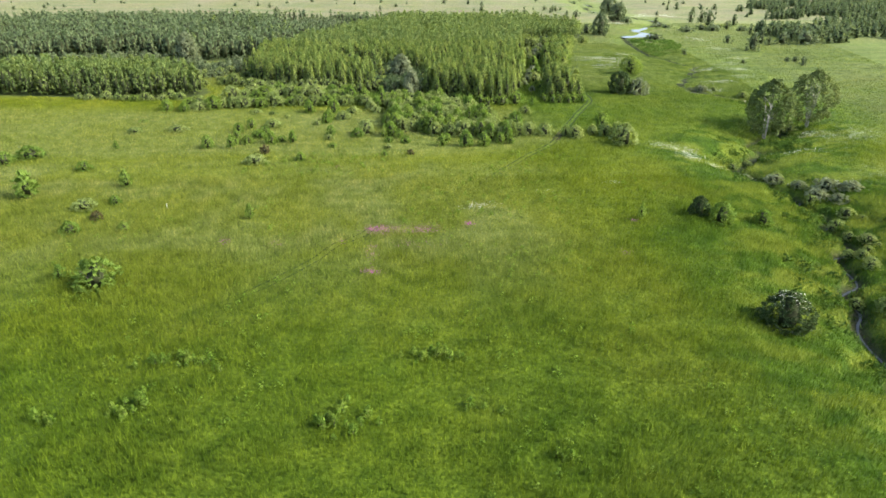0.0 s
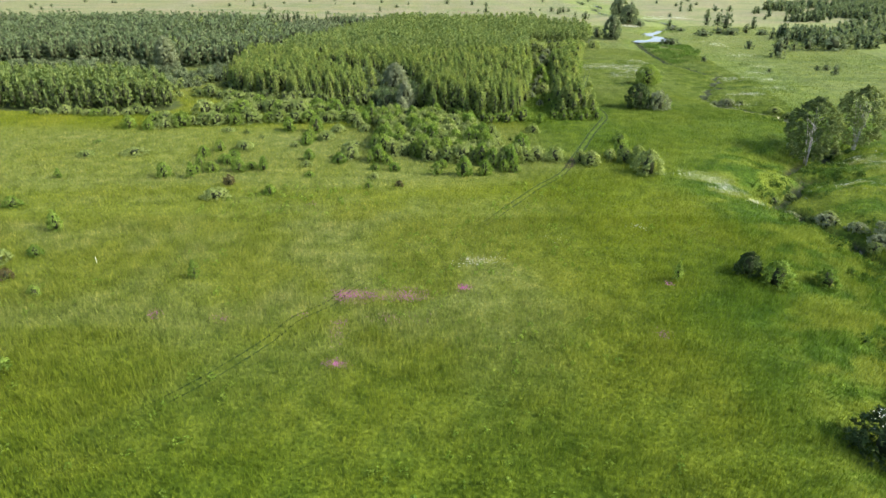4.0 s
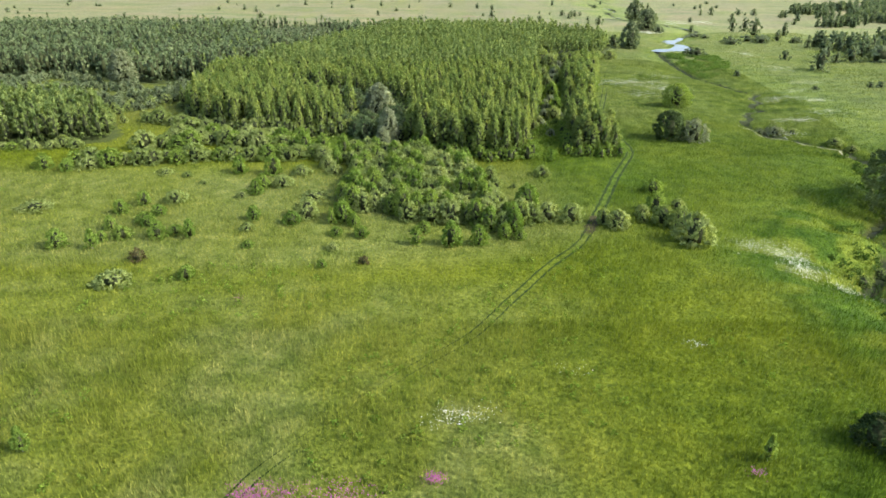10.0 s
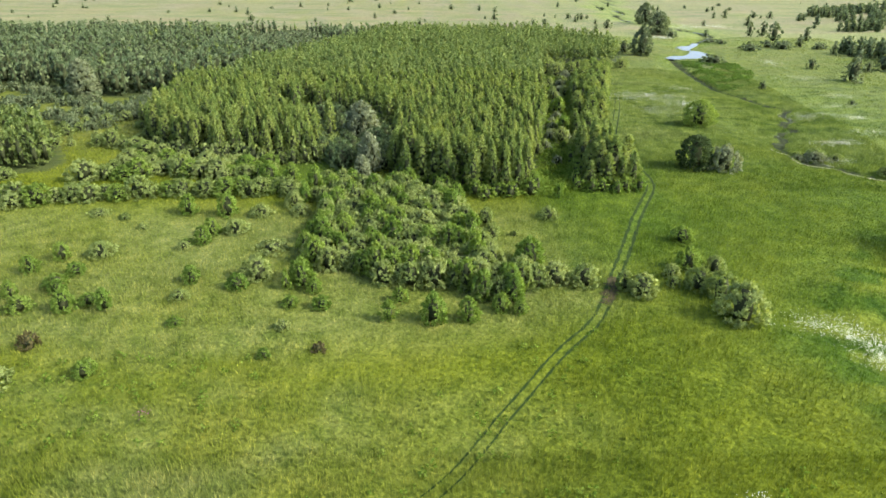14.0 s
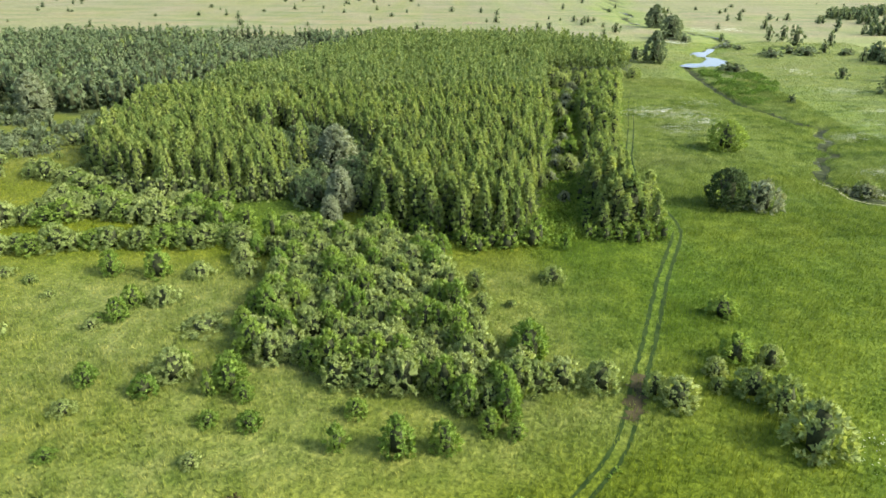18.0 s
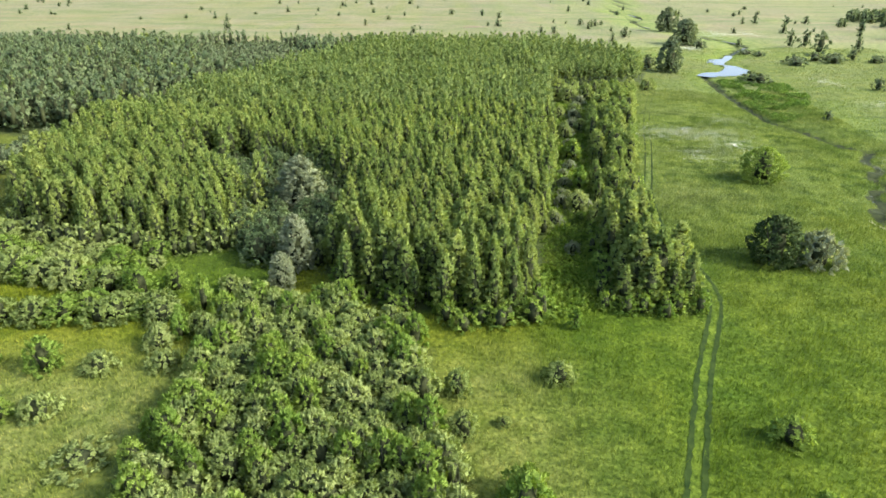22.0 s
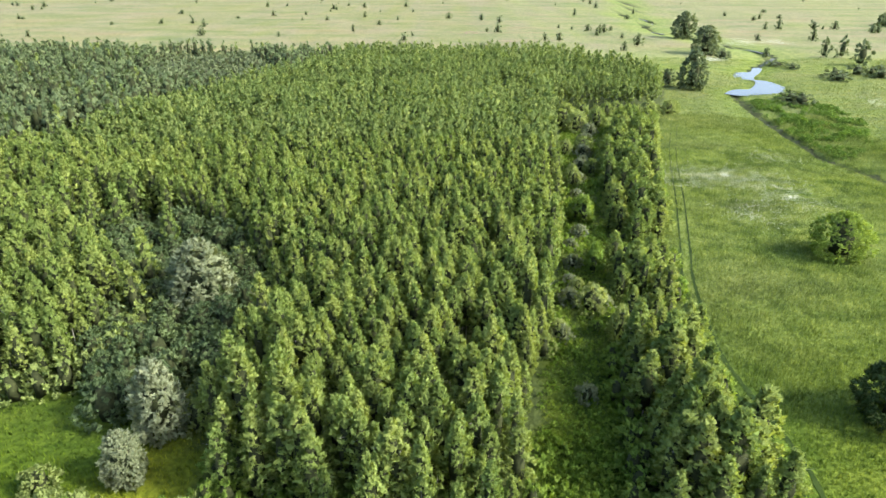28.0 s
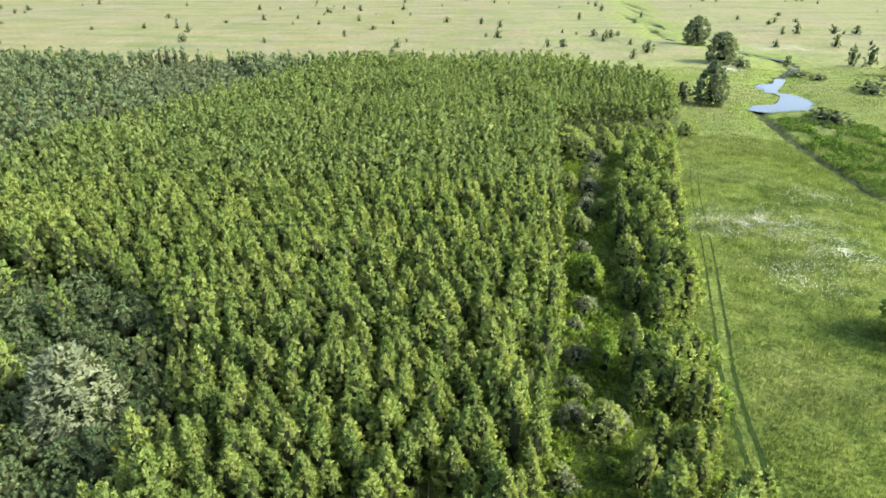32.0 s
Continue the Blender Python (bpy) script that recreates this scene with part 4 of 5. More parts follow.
for rows in (rfar8_w, rfar16_w, fieldfar_w, riv32_w):
    for x, y, w, h in rows:
        plant("farbush", x, y, w, h, "low rounded willow bush near the stream", "field bushes")
for rows in (riv32_g, riv32_d, fieldfar_d):
    for x, y, w, h in rows:
        if h > 9:
            plant("alder", x, y, w, h, "tall dark-crowned tree beside the pond", "stream trees")
        else:
            plant("fartree", x, y, w, h, "dark green tree in the pale far field", "field trees")

# hedges of willow bushes and the thicket
rng = np.random.default_rng(7)
for line, wide, tall in (([(-81, 225), (-69, 225), (-57, 227), (-44, 229), (-32, 231), (-22, 232)], 5.4, 3.2), ([(-70, 238.5), (-62, 240.5), (-53, 243), (-41, 241), (-30, 240)], 5.4, 3.2),
                         ([(-60, 247), (-48, 249.5), (-36, 248)], 4.8, 3.0), ([(-80, 268), (-70, 265), (-64, 259)], 5.2, 3.0), ([(-126, 239), (-112, 238.5), (-100, 239), (-90, 240)], 3.6, 2.2)):
    for x, y in path_points(line, 2.9):
        s = rng.uniform(0.9, 1.4)
        plant("willow" if rng.random() < 0.8 else "shrub", x + rng.normal(0, 0.7), y + rng.normal(0, 0.8), wide * s, tall * s * rng.uniform(0.85, 1.2),
              "grey-green willow bush in a ragged hedge", "hedge bushes")
hx, hy = scatter([(-66, 240), (-50, 244), (-32, 241), (-28, 250), (-40, 254), (-62, 261), (-72, 250)], 4.3, 23)
for x, y in zip(hx, hy):
    s = rng.uniform(0.7, 1.2)
    if value_noise(x, y, 6, 9) > 0.32:
        plant("willow" if rng.random() < 0.75 else "shrub", x, y, 4.8 * s, 2.9 * s * rng.uniform(0.85, 1.2), "grey-green willow bush among others before the wood", "hedge bushes")
# willows along the stream
for x, y in path_points([p for p in RIVER if 60 < p[1] < 172], 2.6):
    s = rng.uniform(0.45, 1.15)
    if rng.random() < 0.3:
        continue
    if rng.random() < 0.35:
        continue
    plant("willow", x + rng.uniform(0.5, 5.5), y + rng.normal(0, 1.4), 4.0 * s, 2.2 * s, "greyish low willow bush on the stream bank", "stream willows")
for x, y, w, h in ((109, 266, 5, 2.2), (113, 265, 6, 2.6), (117, 262, 4, 2), (124, 251, 5, 2.2), (127, 247, 4, 1.8), (86, 172, 4, 1.6), (92, 176, 4, 1.5), (116, 208, 4, 2.5), (119, 205, 5, 2.8)):
    plant("willow", x, y, w, h, "greyish low willow bush on the stream bank", "stream willows")
for x, y, w, h in ((94, 144, 6, 2.4), (98, 147, 7, 2.6), (102, 144, 6, 2.2), (97, 140, 5, 2.0), (90, 157, 5, 1.8), (86, 164, 5, 1.6), (94, 152, 4.5, 1.8), (112, 262.5, 6, 2.2), (108, 264, 4, 1.8)):
    plant("greywillow", x, y, w, h, "low silver-grey willow bush on the stream bank", "grey willows")
tx, ty = scatter(THICKET, 2.6, 21)
for x, y in zip(tx, ty):
    s = rng.uniform(0.8, 1.25)
    if rng.random() < 0.27:
        plant("shrub", x, y, 3.6 * s, 4.7 * s, "bright green young tree within the willow thicket", "thicket bushes")
    else:
        plant("willow", x, y, 4.5 * s, 3.5 * s * rng.uniform(0.85, 1.2), "dense grey-green willow bush of the thicket", "thicket bushes")

# woods: the first rows as single trees, the rest joined
def tree_rows(poly, spacing, seed, low, tall):
    x, y = scatter(poly, spacing, seed)
    r = np.random.default_rng(seed + 1)
    keep = value_noise(x, y, 7, seed + 2) + 0.5 * r.random(len(x)) > 0.22
    x, y = x[keep], y[keep]
    h = low + (tall - low) * np.clip(0.36 * value_noise(x, y, 16, seed + 3) + 0.22 * value_noise(x, y, 6, seed + 4) + 0.42 * r.random(len(x)), 0, 1)
    edge = np.full(len(x), 1e9)
    for (ax, ay), (bx, by) in zip(poly, poly[1:] + poly[:1]):
        s = np.clip(((x - ax) * (bx - ax) + (y - ay) * (by - ay)) / ((bx - ax) ** 2 + (by - ay) ** 2), 0, 1)
        edge = np.minimum(edge, np.hypot(x - ax - s * (bx - ax), y - ay - s * (by - ay)))
    h = h * np.where(edge < 3.5, r.uniform(0.6, 1.0, len(x)), 1.0)
    keep = edge > 1.1
    return x[keep], y[keep], h[keep], edge[keep]


wood = [np.concatenate(a) for a in zip(tree_rows(BIRCH_WOOD, 2.75, 31, 7.0, 14.0), tree_rows(BIRCH_STRIP, 2.9, 41, 8.5, 14.5))]
strip = inside(BIRCH_STRIP, wood[0], wood[1]) & (wood[1] > 263)
low = strip & (wood[1] < 302)
wood[2] = wood[2] * np.where(low, 0.58, np.where(strip, 0.68, 1.0))
thin = ~strip | (np.random.default_rng(44).random(len(strip)) < np.where(low, 0.5, 0.7))
thin &= ~inside(UNDER, wood[0], wood[1]) | (np.random.default_rng(45).random(len(strip)) < 0.1)
wood = [a[thin] for a in wood]
rank = wood[1] + 0.25 * np.abs(wood[0] - 30)
order = np.argsort(rank)
near, rest = order[:300], order[300:]
pocket = [(-20 + (x + 20) * 1.5, 276 + (y - 276) * 1.3) for x, y in UNDER]
for k in near:
    h = wood[2][k]
    deep = wood[3][k] > 6
    plant("standbirch" if deep and not inside(pocket, wood[0][k], wood[1][k]) else "birch", wood[0][k], wood[1][k], h * (rng.uniform(0.32, 0.40) if deep else rng.uniform(0.32, 0.44)) * (1.35 if wood[0][k] > 40 else 1.0), h, "slender young birch with yellow-green crown in a dense wood", "front birches")


def joined(name, x, y, h, leaf, shape, ratio, lobes, lobe_size, leaves, leaf_size, label, category, seed, fine=0, stretch=1.0, body=True, variants=8):
    """Many plants of one kind as one mesh, each turned and sized by itself."""
    r = np.random.default_rng(seed)
    k10 = 10 / h.mean()
    forms = [crown(seed + k, shape, ratio * 10, 10.0, lobes, lobe_size * k10, leaves, leaf_size * k10, fine, stretch, body) for k in range(variants)]
    which = r.integers(0, variants, len(x))
    z = ground_height(x, y)
    V, T, tint, N, dark_cores, n = [], [], [], [], [], 0
    for f, (fv, ft, fn, fw) in enumerate(forms):
        sel = np.where(which == f)[0]
        m = len(sel)
        if not m:
            continue
        a, s = r.uniform(0, 6.28, m), h[sel] / 10.0
        wide = s * r.uniform(0.85, 1.2, m)
        ca, sa = np.cos(a) * wide, np.sin(a) * wide
        vx = fv[None, :, 0] * ca[:, None] - fv[None, :, 1] * sa[:, None] + x[sel][:, None]
        vy = fv[None, :, 0] * sa[:, None] + fv[None, :, 1] * ca[:, None] + y[sel][:, None]
        vz = fv[None, :, 2] * s[:, None] + z[sel][:, None]
        V.append(np.stack([vx, vy, vz], 2).reshape(-1, 3))
        c1, s1 = np.cos(a)[:, None], np.sin(a)[:, None]
        N.append(np.stack([fn[None, :, 0] * c1 - fn[None, :, 1] * s1, fn[None, :, 0] * s1 + fn[None, :, 1] * c1, np.broadcast_to(fn[None, :, 2], (m, len(fn)))], 2).reshape(-1, 3))
        base = n + np.arange(m)[:, None, None] * len(fv)
        T.append((ft[None] + base).reshape(-1, 3))
        tint.append(np.repeat(r.random(m), len(fv)))
        dark_cores.append(np.tile(fw, m))
        n += m * len(fv)
    ob = new(name, fast_mesh(name, np.concatenate(V), None, np.concatenate(T), np.concatenate(tint), leaf, np.concatenate(N), np.concatenate(dark_cores)))
    return tagged(ob, label, category, kind="stuff")


def stems_of(name, x, y, h, bark, label, seed):
    """Plain tapered stems for joined trees."""
    r = np.random.default_rng(seed)
    v, q = tube([(0, 0, -0.2), (0, 0, 0.5)], [0.005, 0.003], 4)
    z, m = ground_height(x, y), len(x)
    s = h[:, None]
    V = np.stack([v[None, :, 0] * s + x[:, None], v[None, :, 1] * s + y[:, None], np.maximum(v[None, :, 2] * s, -0.2) + z[:, None]], 2).reshape(-1, 3)
    Q = (q[None] + np.arange(m)[:, None, None] * len(v)).reshape(-1, 4)
    return tagged(new(name, fast_mesh(name, V, Q, material=bark)), label, "birch trunks", kind="stuff")


rx, ry, rh, re = (a[rest] for a in wood)
in_strip = inside(BIRCH_STRIP, rx, ry)
close, rim = (ry < 335) & ~in_strip, ((re < 7) | inside(pocket, rx, ry)) & ~in_strip
a = close & (ry < 300) & ~rim
joined("birch_wood", rx[a], ry[a], rh[a], BIRCH_LEAF, "stand", 0.178, 42, 0.4, 28, 0.36, "dense wood of young yellow-green birches", "birch wood", 51, 0, 1.35)
a = close & (ry >= 300) & ~rim
joined("birch_wood", rx[a], ry[a], rh[a], BIRCH_LEAF, "stand", 0.182, 24, 0.5, 28, 0.46, "dense wood of young yellow-green birches further in", "birch wood", 43, 0, 1.35)
a = close & rim
joined("birch_wood_edge", rx[a], ry[a], rh[a], BIRCH_LEAF, "birch", 0.195, 34, 0.5, 28, 0.42, "leafy young birches along the edge of the wood", "birch wood", 50, 0, 1.2)
joined("strip_birches", rx[in_strip], ry[in_strip], rh[in_strip] * 1.1, BIRCH_LEAF, "oak", 0.26, 40, 0.6, 28, 0.44, "loose row of leafy young birches between the gap and the track", "birches", 42, 0, 1.3)
far = ~close & ~in_strip
joined("far_birch_wood", rx[far], ry[far], rh[far], FAR_BIRCH_LEAF, "stand", 0.19, 7, 0.9, 8, 0.8, "distant dense wood of young birches", "birch wood", 52, 0, 1.25, False)
stems_of("birch_trunks", rx[close | in_strip], ry[close | in_strip], rh[close | in_strip], PALE_BARK, "thin pale trunks standing within the birch wood", 53)
x, y, h, _ = tree_rows(LEFT_GROVE, 3.0, 61, 8, 12)
joined("left_birch_grove", x, y, h, FAR_BIRCH_LEAF, "birch", 0.19, 14, 0.75, 14, 0.75, "dense grove of young birches beyond the meadow", "birch grove", 54, 0, 1.25)
x, y, h, _ = tree_rows(DARK_WOOD, 4.8, 62, 7, 13)
keep = ~inside(GREY_SCRUB, x, y)
x, y, h = x[keep], y[keep], h[keep]
leafy = np.random.default_rng(63).random(len(x)) + 0.8 * (value_noise(x, y, 22, 64) - 0.5) < 0.72
joined("mixed_wood", x[leafy], y[leafy], h[leafy], GREY_LEAF, "oak", 0.27, 12, 1.2, 9, 0.85, "dark distant wood of rounded alders", "wood", 55, 0, 1.2)
fresh = ~leafy & (np.random.default_rng(40).random(len(x)) < 0.75 * np.clip((x + 150) / 110, 0, 1))
leafy = leafy | fresh
joined("mixed_wood", x[fresh], y[fresh], h[fresh], FAR_BIRCH_LEAF, "birch", 0.2, 8, 1.0, 6, 1.0, "distant yellow-green birches among darker trees", "wood", 39, 0, 1.2)
joined("mixed_wood", x[~leafy], y[~leafy], h[~leafy] * 1.05, GREY_LEAF, "birch", 0.2, 8, 1.0, 6, 1.0, "distant grey-green birches among alders", "wood", 49, 0, 1.2)
x, y = scatter(GREY_SCRUB, 5.4, 48)
joined("grey_scrub", x, y, 5.0 + 2.5 * value_noise(x, y, 9, 8), SCRUB_LEAF, "bush", 0.62, 14, 1.1, 12, 0.8, "silver-grey rounded willows within the distant wood", "scrub", 47)
x, y = scatter([(-108, 262), (-70, 259), (-66, 268), (-84, 298), (-112, 284)], 7.0, 67)
joined("scrub_bushes", x, y, 1.4 + 2.2 * value_noise(x, y, 9, 8), WILLOW_LEAF, "bush", 0.72, 34, 0.4, 21, 0.34, "grey-green willow bushes scattered in a clearing", "scrub", 68)
x, y = scatter(WILLOW_SCRUB, 4.6, 63)
keep = value_noise(x, y, 11, 43) > 0.36
x, y = x[keep], y[keep]
joined("willow_scrub", x, y, 1.8 + 2.0 * value_noise(x, y, 9, 5), SCRUB_LEAF, "bush", 0.66, 18, 0.7, 14, 0.62, "grey-green willow scrub with grassy openings", "scrub", 56)
x, y, h, _ = tree_rows(EAST_WOOD, 6.6, 64, 4.5, 10.0)
keep = value_noise(x, y, 18, 70) + np.where((y < 455) & (x > 222), 0.35, 0.004 * (x - 300)) > 0.64
joined("east_wood", x[keep], y[keep], h[keep], GREY_LEAF, "oak", 0.3, 12, 1.3, 12, 1.0, "open dark green wood beyond the stream", "wood", 57)
x, y = scatter(UNDER, 3.7, 65)
joined("willow_undergrowth", x, y, 3.4 + 2.6 * value_noise(x, y, 6, 6), UNDER_LEAF, "bush", 0.5, 44, 0.46, 28, 0.36, "willow bushes filling a pocket of the wood", "scrub", 58)
x, y = [np.concatenate(c) for c in zip(scatter([(0, 234), (12, 231.5), (22, 227.5), (33, 229), (36, 240), (24, 238), (10, 241), (2, 243)], 3.0, 66), scatter([(42, 234), (50, 231.5), (58, 233), (57.5, 262), (54, 262), (54, 238), (45, 238), (47, 262), (45, 262)], 2.6, 69))]
joined("wood_edge_bushes", x, y, 2.4 + 2.4 * value_noise(x, y, 4, 7), SHRUB_LEAF, "bush", 0.5, 20, 0.46, 24, 0.4, "green bushes along the foot of the birch wood", "bushes", 59)
x, y = path_points([(-64, 264), (-48, 255), (-40, 255), (-28, 252), (-18, 256), (-17, 268), (-14, 284), (-3, 284), (-1, 262), (-2, 248)], 2.4).T
joined("wood_edge_bushes", x, y, 2.6 + 2.6 * value_noise(x, y, 4, 7), WILLOW_LEAF, "bush", 0.5, 20, 0.5, 24, 0.4, "grey-green bushes along the clearing's edge", "bushes", 46)
for x, y, w, h in ((40.5, 267, 3, 2.4), (43, 277, 3.4, 2.6), (45.5, 289, 3.2, 2.2), (48.5, 301, 3.6, 2.6), (46.2, 296, 2.6, 2.0), (50.5, 312, 3.8, 2.8), (53, 331, 4, 3), (51.5, 322, 3, 2.2),
                   (55.5, 341, 4, 3), (58, 352, 4.4, 3.2), (60.5, 363, 4.4, 3.2), (57, 346, 3, 2.4), (63.5, 373, 4.6, 3.4), (44, 283, 2.4, 1.8), (66, 384, 4.6, 3.4), (41.5, 254, 2.8, 2.2), (48, 276, 2.8, 2), (62, 384, 4, 3)):
    plant("greywillow", x, y, w * 1.1, h, "silver-grey rounded willow bush in the gap of the wood", "gap willows")
for x, y in path_points([(62, 396), (70, 398.5), (80, 400), (90, 401), (96, 404)], 3.0):
    s = rng.uniform(0.8, 1.3)
    plant("willow", x, y - rng.uniform(0.5, 3), 4.6 * s, 3.6 * s, "grey-green willow bush at the foot of the far birches", "gap willows")
GAP = [(34, 231), (43, 234), (45, 240), (47.5, 262), (50.5, 284), (54.5, 306), (58.5, 330), (64, 356), (72, 378), (61, 396), (54.5, 366), (50, 330), (44, 292), (37.5, 262), (34.5, 246)]
x, y = scatter(GAP, 1.25, 72, 0.7)
joined("gap_plants", x, y, 0.35 + 0.7 * value_noise(x, y, 5, 73), WEED_LEAF, "bush", 1.1, 6, 0.24, 14, 0.3, "low lush plants on the floor of the gap", "undergrowth", 45, body=False)
x, y = scatter([(48.5, 264), (57.5, 264), (60, 278), (64, 298), (70, 322), (77, 350), (72, 374), (66, 356), (61, 330), (57, 306), (53, 284)], 4.2, 74, 0.6)
joined("strip_bushes", x, y, 1.8 + 2.6 * value_noise(x, y, 5, 75), SHRUB_LEAF, "bush", 0.55, 18, 0.5, 14, 0.45, "young green bushes between the thin birches", "bushes", 44)
r = np.random.default_rng(71)
x, y = r.uniform(-520, 620, 260), 545 + 900 * r.random(260) ** 1.3
keep = river_distance(x, y) > 8
joined("far_field_bushes", x[keep], y[keep], r.uniform(1.5, 5.5, 260)[keep] ** 1.0, SCRUB_LEAF, "bush", 0.5, 8, 0.9, 6, 0.7, "small dark bushes dotted over the far field", "bushes", 60)

# ---------------------------------------------------------------- grass and flowers
def grass(name, poly, spacing, tall, wide, seed, label):
    """Tufts of three blades on a shaken grid."""
    x, y = scatter(poly, spacing, seed, 0.6)
    keep = (np.abs(track_distance(x, y) - 0.75 * rut_apart(y)) > rut_width(y) * 1.5)
    keep &= (track_distance(x, y) > 0.8) | (np.random.default_rng(seed).random(len(x)) < 0.45) | (rut_width(y) < 0.15) & (river_distance(x, y) > 1.6)
    fade = np.full(len(x), 1e9)
    for (ax, ay), (bx, by) in zip(MEADOW_EDGE, MEADOW_EDGE[1:]):
        s = np.clip(((x - ax) * (bx - ax) + (y - ay) * (by - ay)) / ((bx - ax) ** 2 + (by - ay) ** 2), 0, 1)
        fade = np.minimum(fade, np.hypot(x - ax - s * (bx - ax), y - ay - s * (by - ay)))
    keep &= np.random.default_rng(seed + 5).random(len(x)) < fade / 13
    keep &= river_distance(x, y) > 1.4
    for wood_poly in (BIRCH_WOOD, THICKET, LEFT_GROVE, STRIP_FRONT):
        keep &= ~inside(wood_poly, x, y)
    x, y = x[keep], y[keep]
    r = np.random.default_rng(seed + 1)
    m = len(x)
    z = ground_height(x, y)
    tall_here = tall * (0.55 + 0.9 * value_noise(x, y, 3.0, seed)) * (0.6 + 0.8 * value_noise(x, y, 17, seed + 2))
    V = np.empty((m, 3, 3, 3))
    for b in range(3):
        a = r.uniform(0, 6.28, m)
        w = wide * r.uniform(0.6, 1.3, m)
        hh = tall_here * r.uniform(0.6, 1.2, m)
        ox, oy = r.normal(0, spacing * 0.33, m), r.normal(0, spacing * 0.33, m)
        lx, ly = r.normal(0, 0.2, m) * hh, r.normal(0, 0.2, m) * hh
        V[:, b, 0] = np.stack([x + ox - np.cos(a) * w / 2, y + oy - np.sin(a) * w / 2, z - 0.03], 1)
        V[:, b, 1] = np.stack([x + ox + np.cos(a) * w / 2, y + oy + np.sin(a) * w / 2, z - 0.03], 1)
        V[:, b, 2] = np.stack([x + ox + lx, y + oy + ly, z + hh], 1)
        back = np.cos(a) < 0
        V[back, b, 0], V[back, b, 1] = V[back, b, 1].copy(), V[back, b, 0].copy()
    v = V.reshape(-1, 3)
    flat = np.cross(V[:, :, 1] - V[:, :, 0], V[:, :, 2] - V[:, :, 0]).reshape(-1, 3)
    up = np.repeat(unit(unit(flat) * 0.6 + r.normal(0, 0.25, (3 * m, 3)) + (0, 0, 0.8)), 3, 0)
    me = fast_mesh(name, v, tris=np.arange(len(v)).reshape(-1, 3), material=GRASS, normals=up)
    for key, values in zip(("dry", "lush", "pale", "valley"), vegetation(v[:, 0], v[:, 1])):
        store(me, key, values)
    return tagged(new(name, me), label, "grass", kind="stuff")


grass("meadow_grass", NEAR_MEADOW, 0.43, 0.85, 0.10, 81, "tall yellow-green meadow grass in uneven tufts")
grass("meadow_grass", MIDDLE_MEADOW, 0.56, 0.62, 0.12, 82, "mixed green and straw-coloured meadow grass in tufts")
grass("meadow_grass", FAR_MEADOW, 0.46, 0.55, 0.13, 83, "lush green grass beside the birch wood and stream")
grass("meadow_grass", CLEARING, 0.8, 0.5, 0.22, 84, "pale green grass of a clearing between willow bushes")
grass("meadow_grass", EAST_MEADOW, 1.15, 0.36, 0.3, 86, "rough mottled grass beyond the stream")

def sedges(name, x, y, tall, wide, seed, label):
    """Tall blades, five to a tuft, at the places given."""
    r = np.random.default_rng(seed)
    x, y = np.repeat(x, 5) + r.normal(0, 0.3, 5 * len(x)), np.repeat(y, 5) + r.normal(0, 0.3, 5 * len(y))
    m, z = len(x), ground_height(x, y)
    a, hh = r.uniform(-1.4, 1.4, m), tall * r.uniform(0.5, 1.25, m)
    w = wide * r.uniform(0.6, 1.3, m)
    lx, ly = r.normal(0, 0.25, m) * hh, r.normal(0, 0.25, m) * hh
    v = np.stack([np.stack([x - np.cos(a) * w / 2, y - np.sin(a) * w / 2, z - 0.05], 1), np.stack([x + np.cos(a) * w / 2, y + np.sin(a) * w / 2, z - 0.05], 1),
                  np.stack([x + lx, y + ly, z + hh], 1)], 1).reshape(-1, 3)
    up = np.repeat(unit(r.normal(0, 0.35, (m, 3)) + (0, -0.15, 1)), 3, 0)
    me = fast_mesh(name, v, None, np.arange(len(v)).reshape(-1, 3), np.repeat(np.repeat(r.random(m // 5), 5), 3), SEDGE_LEAF, up)
    return tagged(new(name, me), label, "sedges", kind="stuff")


r = np.random.default_rng(73)
line = path_points([p for p in RIVER if p[1] < 232], 0.35)
side_way = r.choice([-1, 1], len(line)) * (r.uniform(0.45, 2.6, len(line)) + 0.6 * step(line[:, 1], 170, 210))
slope = unit(np.gradient(line, axis=0))
sedges("stream_sedges", line[:, 0] - slope[:, 1] * side_way, line[:, 1] + slope[:, 0] * side_way, 0.95, 0.3, 74, "dark green sedges crowding the edges of the stream")
mx, my = scatter([(127, 422), (148, 431), (152, 410), (150, 389), (137, 362), (122, 350), (123, 372), (124, 392)], 1.5, 79)
keep = (value_noise(mx, my, 4, 80) > 0.42) & (river_distance(mx, my) > 2)
joined("marsh_plants", mx[keep], my[keep], 0.5 + 0.7 * value_noise(mx[keep], my[keep], 5, 85), MARSH_LEAF, "bush", 1.0, 6, 0.3, 12, 0.36, "lush green marsh plants beside the pond", "marsh plants", 85, body=False)
r = np.random.default_rng(87)
bx, by = r.uniform(58, 150, 8000), r.uniform(62, 240, 8000)
keep = (river_distance(bx, by) > 1.6) & (river_distance(bx, by) < 3 + 11 * value_noise(bx, by, 8, 88)) & (value_noise(bx, by, 5, 89) > 0.52)
joined("bank_tussocks", bx[keep], by[keep], r.uniform(0.45, 1.0, keep.sum()), SEDGE_LEAF, "bush", 0.9, 6, 0.24, 9, 0.26, "dark green tussocks of lush plants on the stream banks", "tussocks", 90, body=False)
plant_kind("weed", "weed_clump", "weeds", WEED_LEAF, GREY_BARK, "birch", 0.55, 1.6, 14, 0.16, 16, 0.24, 3, 0.015, 0.3, 0, 5, 0, 1.2, False)
